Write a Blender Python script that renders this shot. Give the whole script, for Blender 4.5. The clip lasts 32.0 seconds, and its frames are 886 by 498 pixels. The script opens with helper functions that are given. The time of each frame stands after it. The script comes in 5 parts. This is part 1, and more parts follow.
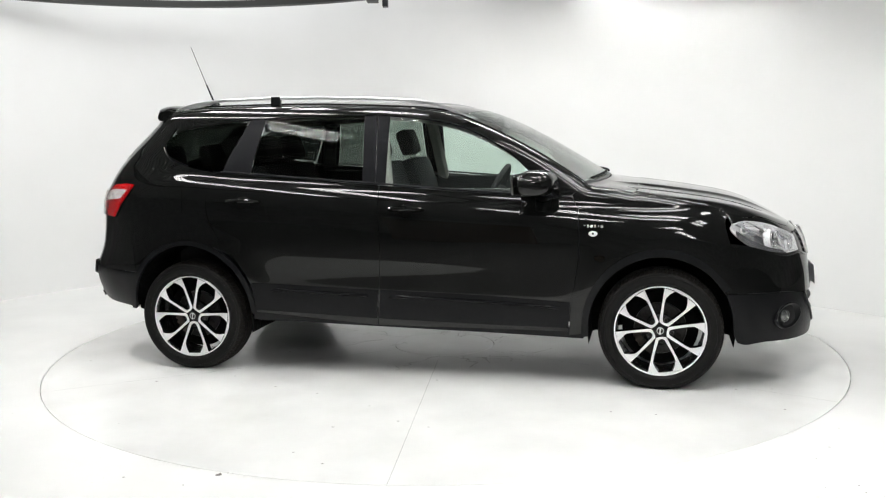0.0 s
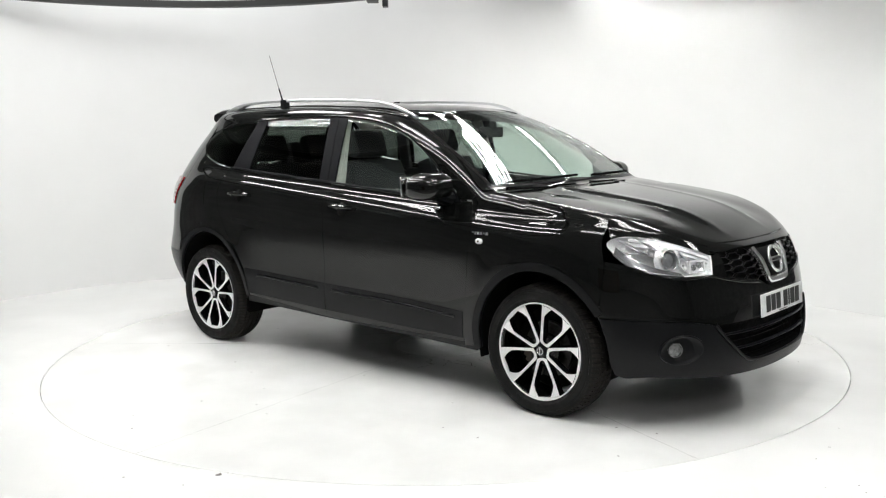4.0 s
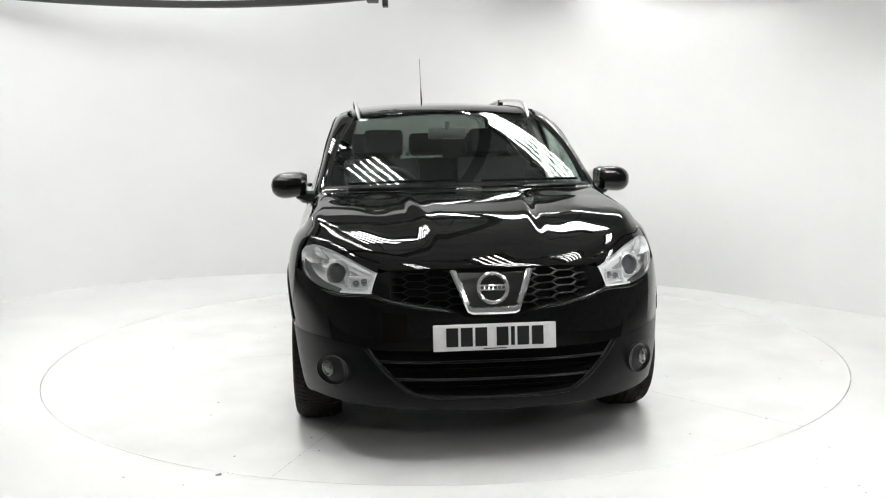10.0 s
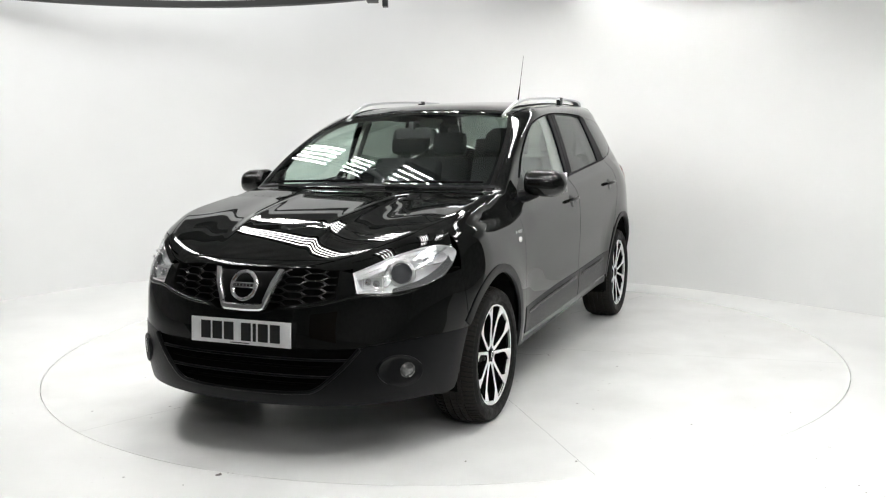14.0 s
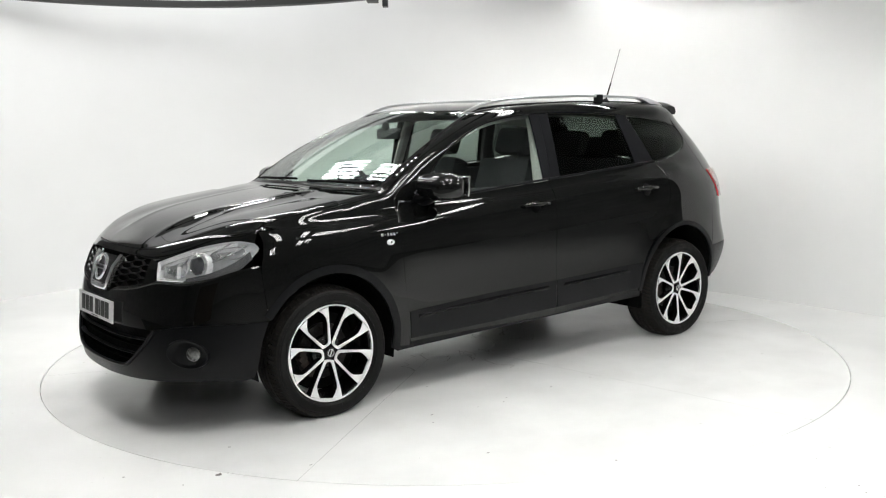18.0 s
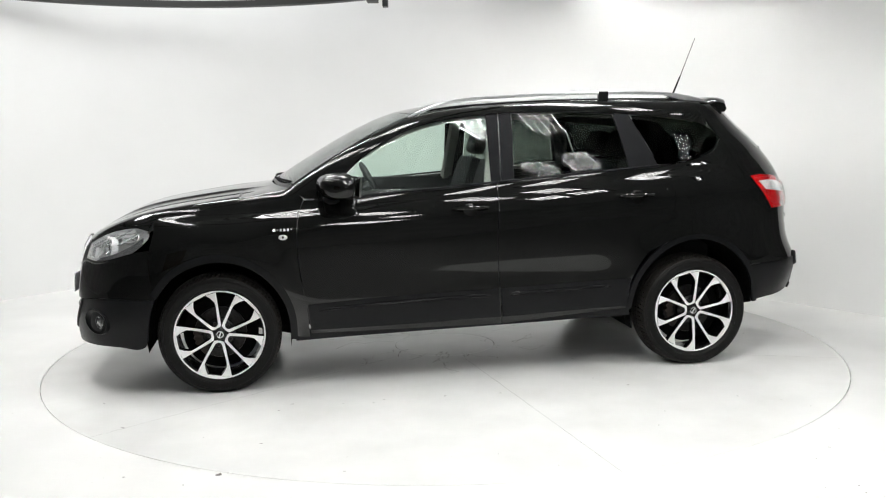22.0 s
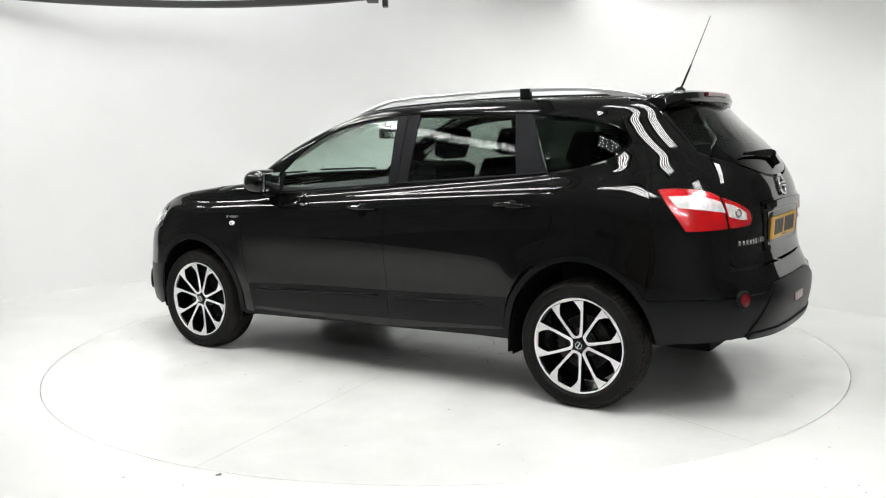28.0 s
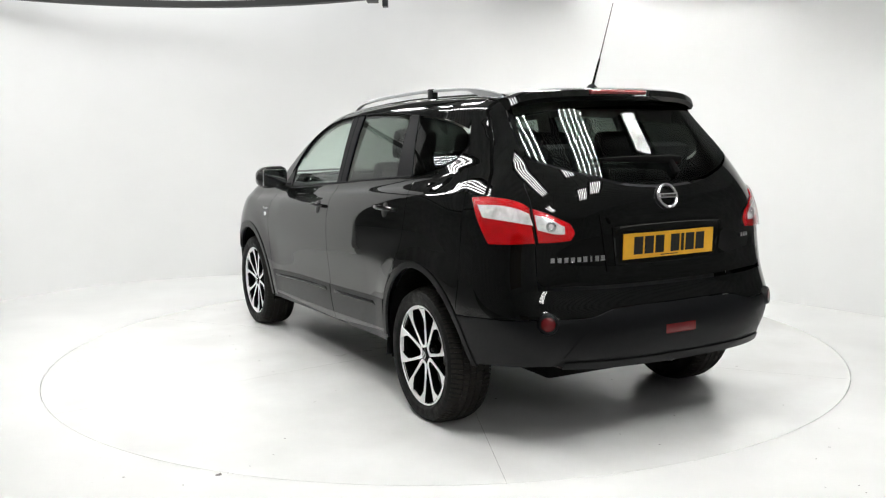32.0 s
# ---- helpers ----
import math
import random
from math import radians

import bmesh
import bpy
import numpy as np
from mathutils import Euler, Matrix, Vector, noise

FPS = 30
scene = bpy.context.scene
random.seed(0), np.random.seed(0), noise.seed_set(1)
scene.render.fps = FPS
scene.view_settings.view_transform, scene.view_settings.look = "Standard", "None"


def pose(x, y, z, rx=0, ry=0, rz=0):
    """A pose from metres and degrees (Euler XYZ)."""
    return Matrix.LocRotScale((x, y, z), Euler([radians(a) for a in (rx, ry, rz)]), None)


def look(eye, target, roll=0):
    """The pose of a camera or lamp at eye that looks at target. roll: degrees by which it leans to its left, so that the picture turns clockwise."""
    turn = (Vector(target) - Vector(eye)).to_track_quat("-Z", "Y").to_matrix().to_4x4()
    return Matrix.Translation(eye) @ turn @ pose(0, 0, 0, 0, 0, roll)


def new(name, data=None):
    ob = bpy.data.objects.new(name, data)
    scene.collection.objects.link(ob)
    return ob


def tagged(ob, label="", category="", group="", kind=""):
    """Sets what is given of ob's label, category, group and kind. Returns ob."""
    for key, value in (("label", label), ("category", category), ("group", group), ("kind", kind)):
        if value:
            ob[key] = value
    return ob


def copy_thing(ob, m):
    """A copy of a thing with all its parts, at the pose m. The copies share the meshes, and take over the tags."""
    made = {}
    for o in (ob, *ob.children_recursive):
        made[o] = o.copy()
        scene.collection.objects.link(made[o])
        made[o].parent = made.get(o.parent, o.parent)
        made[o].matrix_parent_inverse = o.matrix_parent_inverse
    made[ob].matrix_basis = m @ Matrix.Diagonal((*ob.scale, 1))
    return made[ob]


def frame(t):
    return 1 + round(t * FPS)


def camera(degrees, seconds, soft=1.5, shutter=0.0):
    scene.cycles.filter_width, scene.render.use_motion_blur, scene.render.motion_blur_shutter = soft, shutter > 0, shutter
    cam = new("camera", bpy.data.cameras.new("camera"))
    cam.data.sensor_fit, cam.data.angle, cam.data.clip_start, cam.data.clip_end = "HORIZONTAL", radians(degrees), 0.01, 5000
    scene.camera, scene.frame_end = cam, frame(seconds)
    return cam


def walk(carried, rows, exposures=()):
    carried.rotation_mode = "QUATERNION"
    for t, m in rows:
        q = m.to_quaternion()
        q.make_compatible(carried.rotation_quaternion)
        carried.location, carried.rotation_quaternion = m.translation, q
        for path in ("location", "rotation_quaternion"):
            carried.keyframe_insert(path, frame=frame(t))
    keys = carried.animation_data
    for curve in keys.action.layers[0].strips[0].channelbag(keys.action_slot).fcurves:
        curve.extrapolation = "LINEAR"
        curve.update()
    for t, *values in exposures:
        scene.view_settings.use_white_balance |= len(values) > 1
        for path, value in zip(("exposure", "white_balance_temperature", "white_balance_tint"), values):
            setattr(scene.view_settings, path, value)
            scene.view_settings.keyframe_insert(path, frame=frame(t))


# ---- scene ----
# the camera stands still before a turntable
TURN0, TURN_RATE = -13.012, -7.1504      # the car's heading in degrees at the start, degrees a second
OFF = Vector((-0.0135, 0.0056, 0))       # the turntable's axis in the car's own space
cam = camera(51.287, 32.0, soft=1.15)
CAM = pose(0, -6.0435, 1.4169, 90 - 7.3352, 0, 0.0096) @ pose(0, 0, 0, 0, 0, -0.922)
walk(cam, [(0, CAM), (32.0, CAM)])

# ---- light ----
world = bpy.data.worlds.new("world")
scene.world = world
world.use_nodes = True
world.node_tree.nodes["Background"].inputs[0].default_value = (0.02, 0.02, 0.021, 1)
world.node_tree.nodes["Background"].inputs[1].default_value = 0.5
scene.view_settings.exposure = 0.33


# ---- materials ----
def material(name, colour, rough=0.5, metal=0.0, coat=0.0, grain=0.0, grain_scale=40, bump=0.0, bump_scale=200, spec=0.5, emit=None):
    m = bpy.data.materials.new(name)
    m.use_nodes = True
    nt = m.node_tree
    b = nt.nodes["Principled BSDF"]
    b.inputs["Base Color"].default_value = (*colour, 1)
    b.inputs["Roughness"].default_value = rough
    b.inputs["Metallic"].default_value = metal
    b.inputs["Coat Weight"].default_value = coat
    b.inputs["Coat Roughness"].default_value = 0.02
    b.inputs["Specular IOR Level"].default_value = spec
    if emit:
        b.inputs["Emission Color"].default_value = (*emit[0], 1)
        b.inputs["Emission Strength"].default_value = emit[1]
    tc = nt.nodes.new("ShaderNodeTexCoord")
    if grain:
        n = nt.nodes.new("ShaderNodeTexNoise")
        n.inputs["Scale"].default_value = grain_scale
        n.inputs["Detail"].default_value = 6
        nt.links.new(tc.outputs["Object"], n.inputs["Vector"])
        r = nt.nodes.new("ShaderNodeMapRange")
        r.inputs[1].default_value, r.inputs[2].default_value = 0.3, 0.7
        r.inputs[3].default_value, r.inputs[4].default_value = 1 - grain, 1 + grain
        nt.links.new(n.outputs[0], r.inputs[0])
        mx = nt.nodes.new("ShaderNodeVectorMath")
        mx.operation = "SCALE"
        mx.inputs[0].default_value = colour
        nt.links.new(r.outputs[0], mx.inputs["Scale"])
        nt.links.new(mx.outputs[0], b.inputs["Base Color"])
        rr = nt.nodes.new("ShaderNodeMapRange")
        rr.inputs[1].default_value, rr.inputs[2].default_value = 0.3, 0.7
        rr.inputs[3].default_value, rr.inputs[4].default_value = rough * (1 - grain), min(1, rough * (1 + grain))
        nt.links.new(n.outputs[0], rr.inputs[0])
        nt.links.new(rr.outputs[0], b.inputs["Roughness"])
    if bump:
        n2 = nt.nodes.new("ShaderNodeTexNoise")
        n2.inputs["Scale"].default_value = bump_scale
        n2.inputs["Detail"].default_value = 4
        nt.links.new(tc.outputs["Object"], n2.inputs["Vector"])
        bp = nt.nodes.new("ShaderNodeBump")
        bp.inputs["Strength"].default_value = bump
        bp.inputs["Distance"].default_value = 0.002
        nt.links.new(n2.outputs[0], bp.inputs["Height"])
        nt.links.new(bp.outputs[0], b.inputs["Normal"])
    return m


def glass(name, tint, ior=1.5):
    """A clear or tinted pane: it lets light through by its tint and mirrors by Fresnel."""
    m = bpy.data.materials.new(name)
    m.use_nodes = True
    nt = m.node_tree
    nt.nodes.clear()
    out = nt.nodes.new("ShaderNodeOutputMaterial")
    mix = nt.nodes.new("ShaderNodeMixShader")
    lw = nt.nodes.new("ShaderNodeLayerWeight")
    lw.inputs["Blend"].default_value = 0.5
    pw = nt.nodes.new("ShaderNodeMath")
    pw.operation = "POWER"
    pw.inputs[1].default_value = 5.0
    fr = nt.nodes.new("ShaderNodeMath")
    fr.operation = "MULTIPLY_ADD"
    base = ((ior - 1) / (ior + 1)) ** 2
    fr.inputs[1].default_value, fr.inputs[2].default_value = 1 - base, base
    nt.links.new(lw.outputs["Facing"], pw.inputs[0])
    nt.links.new(pw.outputs[0], fr.inputs[0])
    tr = nt.nodes.new("ShaderNodeBsdfTransparent")
    tr.inputs[0].default_value = (*tint, 1)
    gl = nt.nodes.new("ShaderNodeBsdfGlossy")
    gl.inputs["Roughness"].default_value = 0.0
    nt.links.new(fr.outputs[0], mix.inputs[0])
    nt.links.new(tr.outputs[0], mix.inputs[1])
    nt.links.new(gl.outputs[0], mix.inputs[2])
    nt.links.new(mix.outputs[0], out.inputs[0])
    return m


def stained(m, scale, amount, colour):
    """Adds soft-edged patches of a stain over a material's own colour."""
    nt = m.node_tree
    b = nt.nodes["Principled BSDF"]
    src = b.inputs["Base Color"].links[0].from_socket
    tc = nt.nodes.new("ShaderNodeTexCoord")
    n = nt.nodes.new("ShaderNodeTexNoise")
    n.inputs["Scale"].default_value = scale
    n.inputs["Detail"].default_value = 8
    n.inputs["Distortion"].default_value = 0.6
    nt.links.new(tc.outputs["Object"], n.inputs["Vector"])
    r = nt.nodes.new("ShaderNodeMapRange")
    r.inputs[1].default_value, r.inputs[2].default_value = 0.52, 0.72
    r.inputs[3].default_value, r.inputs[4].default_value = 0.0, amount
    nt.links.new(n.outputs[0], r.inputs[0])
    mx = nt.nodes.new("ShaderNodeMix")
    mx.data_type = "RGBA"
    mx.inputs[7].default_value = (*colour, 1)
    nt.links.new(r.outputs[0], mx.inputs[0])
    nt.links.new(src, mx.inputs[6])
    nt.links.new(mx.outputs[2], b.inputs["Base Color"])
    return m


PAINT = material("black paint", (0.0052, 0.0056, 0.0054), 0.3, coat=1.0, spec=0.0)
PAINT.node_tree.nodes["Principled BSDF"].inputs["Coat IOR"].default_value = 1.45
PLASTIC = material("black plastic", (0.0062, 0.0066, 0.0073), 0.33, grain=0.12, grain_scale=60, bump=0.1, bump_scale=900, spec=0.18)
RIB = material("satin black moulding", (0.006, 0.0062, 0.007), 0.25, bump=0.05, bump_scale=700, spec=0.2)
SATIN = material("satin black trim", (0.010, 0.0105, 0.012), 0.5, bump=0.05, bump_scale=700, spec=0.08)
BLACK = material("matt black", (0.005, 0.005, 0.005), 0.75, grain=0.2, spec=0.05)
GRILLE = material("black grille plastic", (0.003, 0.003, 0.003), 0.28, spec=0.2)
CHROME = material("chrome", (0.88, 0.885, 0.89), 0.09, metal=0.88)
MIRROR = material("mirror", (0.85, 0.86, 0.86), 0.01, metal=1)
RAIL = material("silver rail", (0.60, 0.61, 0.62), 0.32, metal=0.75, grain=0.05, grain_scale=200)
ALLOY = material("machined alloy", (0.93, 0.93, 0.93), 0.34, metal=0.05, grain=0.06, grain_scale=300)
WHEELBLACK = material("gloss black wheel paint", (0.004, 0.004, 0.004), 0.25, coat=0.25, spec=0.2)
TREAD = material("scuffed tread rubber", (0.020, 0.0185, 0.0165), 0.8, grain=0.4, grain_scale=30, bump=0.4, bump_scale=300, spec=0.15)
RUBBER = material("tyre rubber", (0.0085, 0.0083, 0.008), 0.6, grain=0.3, grain_scale=25, bump=0.3, bump_scale=400, spec=0.18)
STEEL = material("brake steel", (0.035, 0.034, 0.033), 0.4, metal=1, grain=0.3, grain_scale=80)
RUST = material("rusty steel", (0.04, 0.03, 0.024), 0.8, grain=0.5, grain_scale=30, bump=0.4, bump_scale=80)
CLEAR = glass("front glass", (0.90, 0.955, 0.925), 1.5)
TINT = glass("privacy glass", (0.50, 0.535, 0.51), 1.28)
REARTINT = glass("rear privacy glass", (0.46, 0.49, 0.47), 1.38)
DARKTINT = glass("dark privacy glass", (0.2, 0.215, 0.205), 1.2)
LENS = glass("lamp lens", (0.98, 0.985, 0.99), 1.45)
RED = material("red lamp", (0.60, 0.006, 0.010), 0.1, coat=1, spec=0.6, grain=0.3, grain_scale=30, bump=0.4, bump_scale=160)
DARKRED = material("red reflector", (0.15, 0.008, 0.010), 0.2, coat=0.6, bump=0.3, bump_scale=300)
LAMPWHITE = material("clear lamp", (0.94, 0.94, 0.945), 0.16, metal=0.12, coat=1, grain=0.1, grain_scale=45)
TAILCLEAR = material("clear tail lamp", (0.88, 0.86, 0.86), 0.15, metal=0.1, coat=1, grain=0.3, grain_scale=24, bump=0.5, bump_scale=70)
REFLECTOR = material("lamp reflector", (0.93, 0.935, 0.94), 0.2, metal=0.22, grain=0.12, grain_scale=26, bump=0.9, bump_scale=40)
BOWL = material("mirror lamp bowl", (0.95, 0.95, 0.955), 0.09, metal=0.5, bump=0.3, bump_scale=60)
FACET = material("stepped lamp mirror", (0.95, 0.955, 0.96), 0.1, metal=0.28, coat=0.5, bump=0.9, bump_scale=110)
SMOKED = material("smoked lamp trim", (0.12, 0.122, 0.125), 0.2, metal=0.15, coat=0.5)
CABIN = material("dark cabin trim", (0.035, 0.036, 0.038), 0.7, grain=0.2, bump=0.2)
CABINLIGHT = material("grey cabin lining", (0.42, 0.42, 0.39), 0.85, grain=0.08, bump=0.2)
FABRIC = material("dark seat fabric", (0.03, 0.031, 0.034), 0.9, grain=0.3, grain_scale=90, bump=0.4, bump_scale=600)
FOGLENS = material("fog lamp glass", (0.15, 0.155, 0.155), 0.08, metal=0.5, coat=1, grain=0.5, grain_scale=60)
PROJ = material("projector glass", (0.10, 0.105, 0.115), 0.08, coat=1)
PLATEW = material("white plate", (0.84, 0.84, 0.85), 0.35, grain=0.04)
PLATEY = material("yellow plate", (0.8, 0.42, 0.03), 0.35, grain=0.04)
INK = material("plate ink", (0.008, 0.008, 0.008), 0.4)
WALL = material("white studio wall paint", (0.80, 0.805, 0.80), 0.75, grain=0.02, grain_scale=1.2, bump=0.05, bump_scale=60)
DISCFLOOR = material("white turntable paint", (0.82, 0.825, 0.815), 0.2, grain=0.06, grain_scale=2.5, bump=0.03, bump_scale=30)
FLOORM = material("white floor paint", (0.82, 0.825, 0.815), 0.4, grain=0.05, grain_scale=1.7, bump=0.05, bump_scale=30)
stained(DISCFLOOR, 1.6, 0.12, (0.52, 0.50, 0.46))
stained(FLOORM, 0.9, 0.06, (0.60, 0.57, 0.52))
stained(WALL, 0.5, 0.05, (0.6, 0.6, 0.6))
GROOVE = material("dark groove", (0.03, 0.028, 0.026), 0.9)
DIRT = material("dirt", (0.18, 0.17, 0.16), 0.9, grain=0.4)
STEELROOF = material("pale corrugated roof", (0.62, 0.62, 0.615), 0.6, grain=0.1, grain_scale=2)
BRICKM = material("brown hoarding", (0.16, 0.085, 0.045), 0.8, grain=0.3, grain_scale=8)
CONCRETE = material("hall concrete", (0.20, 0.20, 0.195), 0.6, grain=0.25, grain_scale=3, bump=0.1)
HALL = material("hall wall", (0.5, 0.5, 0.49), 0.8, grain=0.2, grain_scale=2)
TUBE = material("fluorescent tube", (0.9, 0.9, 0.9), 0.4, emit=((1.0, 0.995, 0.975), 49.0))
FIXTURE = material("black light fixture", (0.01, 0.01, 0.01), 0.5)


# ---- mesh tools ----
def mesh_ob(name, verts, faces, mat, parent=None, label="", smooth=True):
    me = bpy.data.meshes.new(name)
    me.from_pydata([tuple(v) for v in verts], [], [tuple(f) for f in faces])
    me.materials.append(mat)
    if smooth:
        me.shade_smooth()
        me.set_sharp_from_angle(angle=radians(38))
    me.update()
    ob = new(name, me)
    ob.parent = parent
    if mat in (CLEAR, TINT, REARTINT, DARKTINT, LENS):
        ob.visible_shadow = False
    if label:
        ob["label"] = label
    return ob


def part(name, bm, mat, parent=None, label="", smooth=True):
    bmesh.ops.recalc_face_normals(bm, faces=bm.faces)
    me = bpy.data.meshes.new(name)
    bm.to_mesh(me)
    bm.free()
    me.materials.append(mat)
    if smooth:
        me.shade_smooth()
        me.set_sharp_from_angle(angle=radians(35))
    ob = new(name, me)
    ob.parent = parent
    if label:
        ob["label"] = label
    return ob


def thing(name, label, category, group="", kind="", m=None):
    ob = new(name)
    ob.empty_display_size = 0.1
    if m is not None:
        ob.matrix_world = m
    return tagged(ob, label, category, group, kind)


def box(bm, cx, cy, cz, sx, sy, sz, bevel=0.0, m=None):
    r = bmesh.ops.create_cube(bm, size=1.0)
    vs = r["verts"]
    for v in vs:
        v.co = Vector((cx + v.co.x * sx, cy + v.co.y * sy, cz + v.co.z * sz))
        if m is not None:
            v.co = m @ v.co
    if bevel:
        es = list({e for v in vs for e in v.link_edges})
        bmesh.ops.bevel(bm, geom=es, offset=bevel, segments=2, affect="EDGES", profile=0.6)


def tube(bm, pts, radius, seg=8, closed=False, flat=1.0, up=Vector((0, 0, 1))):
    """A round bar along a line; radius is a number or one for each point; flat squeezes it across up."""
    n = len(pts)
    rings = []
    for i, p in enumerate(pts):
        p = Vector(p)
        a = Vector(pts[(i - 1) % n] if closed or i > 0 else pts[0])
        b = Vector(pts[(i + 1) % n] if closed or i < n - 1 else pts[-1])
        d = (b - a).normalized()
        s = d.cross(up)
        s = s.normalized() if s.length > 1e-4 else Vector((1, 0, 0))
        u = s.cross(d)
        r = radius[i] if isinstance(radius, (list, tuple)) else radius
        rings.append([bm.verts.new(p + (s * math.cos(2 * math.pi * k / seg) * flat + u * math.sin(2 * math.pi * k / seg)) * r) for k in range(seg)])
    m = n if closed else n - 1
    for i in range(m):
        a, b = rings[i], rings[(i + 1) % n]
        for k in range(seg):
            bm.faces.new((a[k], a[(k + 1) % seg], b[(k + 1) % seg], b[k]))
    if not closed:
        bm.faces.new(rings[0][::-1])
        bm.faces.new(rings[-1])


def lathe(bm, profile, seg=48, axis="y", m=None, closed=False):
    """Turns a line of (radius, along) round an axis."""
    rings = []
    for r, h in profile:
        ring = []
        for k in range(seg):
            a = 2 * math.pi * k / seg
            c = Vector((r * math.cos(a), h, r * math.sin(a))) if axis == "y" else Vector((r * math.cos(a), r * math.sin(a), h))
            ring.append(bm.verts.new(m @ c if m is not None else c))
        rings.append(ring)
    n = len(rings)
    for i in range(n if closed else n - 1):
        a, b = rings[i], rings[(i + 1) % n]
        for k in range(seg):
            bm.faces.new((a[k], a[(k + 1) % seg], b[(k + 1) % seg], b[k]))


def curve_through(pts, n):
    """n points, evenly spaced, on a smooth line through pts (chord-length Catmull-Rom)."""
    p = np.array(pts, float)
    if len(p) == 2:
        return p[0] + (p[1] - p[0]) * np.linspace(0, 1, n)[:, None]
    q = np.vstack([2 * p[0] - p[1], p, 2 * p[-1] - p[-2]])
    out = []
    for i in range(1, len(q) - 2):
        p0, p1, p2, p3 = q[i - 1], q[i], q[i + 1], q[i + 2]
        t0 = 0.0
        t1 = t0 + max(1e-6, np.linalg.norm(p1 - p0)) ** 0.5
        t2 = t1 + max(1e-6, np.linalg.norm(p2 - p1)) ** 0.5
        t3 = t2 + max(1e-6, np.linalg.norm(p3 - p2)) ** 0.5
        t = np.linspace(t1, t2, 24, endpoint=i == len(q) - 3)[:, None]
        a1 = (t1 - t) / (t1 - t0) * p0 + (t - t0) / (t1 - t0) * p1
        a2 = (t2 - t) / (t2 - t1) * p1 + (t - t1) / (t2 - t1) * p2
        a3 = (t3 - t) / (t3 - t2) * p2 + (t - t2) / (t3 - t2) * p3
        b1 = (t2 - t) / (t2 - t0) * a1 + (t - t0) / (t2 - t0) * a2
        b2 = (t3 - t) / (t3 - t1) * a2 + (t - t1) / (t3 - t1) * a3
        out.append((t2 - t) / (t2 - t1) * b1 + (t - t1) / (t2 - t1) * b2)
    c = np.vstack(out)
    s = np.concatenate([[0], np.cumsum(np.linalg.norm(np.diff(c, axis=0), axis=1))])
    u = np.linspace(0, s[-1], n)
    return np.stack([np.interp(u, s, c[:, k]) for k in range(c.shape[1])], 1)


def smooth_table(xs, ys):
    """A smooth function through a few values: a natural cubic spline, straight beyond its ends."""
    xs, ys = np.array(xs, float), np.array(ys, float)
    n, h, d = len(xs), np.diff(xs), np.diff(ys) / np.diff(xs)
    A, r = np.eye(n), np.zeros(n)
    for i in range(1, n - 1):
        A[i, i - 1:i + 2] = h[i - 1], 2 * (h[i - 1] + h[i]), h[i]
        r[i] = 6 * (d[i] - d[i - 1])
    m = np.linalg.solve(A, r)
    s0 = d[0] - h[0] * m[1] / 6
    s1 = d[-1] + h[-1] * m[-2] / 6

    def f(x):
        x = np.asarray(x, float)
        c = np.clip(x, xs[0], xs[-1])
        i = np.clip(np.searchsorted(xs, c) - 1, 0, n - 2)
        p, q = xs[i + 1] - c, c - xs[i]
        y = (m[i] * p ** 3 + m[i + 1] * q ** 3) / (6 * h[i]) + (ys[i] / h[i] - m[i] * h[i] / 6) * p + (ys[i + 1] / h[i] - m[i + 1] * h[i] / 6) * q
        return y + np.minimum(x - xs[0], 0) * s0 + np.maximum(x - xs[-1], 0) * s1
    return f


def step(a, b, x):
    t = np.clip((x - a) / (b - a), 0, 1)
    return t * t * (3 - 2 * t)


# ---- the body's form: one smooth skin that all panels lie on ----
WHEEL_X, WHEEL_Z, WHEEL_R = 1.3825, 0.322, 0.332
half_width = smooth_table([0.15, 0.4, 0.6, 0.8, 0.93, 1.0, 1.045, 1.08, 1.13, 1.20, 1.28, 1.36, 1.42, 1.48, 1.54, 1.66],
                          [0.82, 0.866, 0.883, 0.889, 0.878, 0.863, 0.842, 0.8155, 0.796, 0.7765, 0.753, 0.728, 0.7075, 0.685, 0.657, 0.505])
nose_x = smooth_table([0.12, 0.2, 0.3, 0.45, 0.6, 0.72, 0.84, 1.0],
                      [2.16, 2.225, 2.25, 2.243, 2.234, 2.206, 2.178, 2.143])
tail_x = smooth_table([0.15, 0.25, 0.32, 0.42, 0.54, 0.6, 0.66, 0.74, 0.9, 1.0, 1.14, 1.31, 1.48, 1.6],
                      [2.12, 2.185, 2.212, 2.238, 2.248, 2.237, 2.205, 2.17, 2.162, 2.163, 2.133, 2.009, 1.825, 1.725])
cabin_z = smooth_table([-2.3, -1.8, -1.2, -0.6, -0.1, 0.31, 0.65, 1.03], [1.5, 1.583, 1.611, 1.609, 1.586, 1.53, 1.377, 1.149])
bonnet_z = smooth_table([1.06, 1.33, 1.6, 1.867, 2.05, 2.18, 2.3], [1.111, 1.082, 1.044, 0.982, 0.892, 0.804, 0.698])


def top_z(x):
    a, b = cabin_z(np.clip(x, -2.6, 1.6)), bonnet_z(np.maximum(x, 0.8))
    h = np.maximum(0.02 - np.abs(a - b), 0) / 0.02
    return np.maximum(a, b) + h * h * 0.005


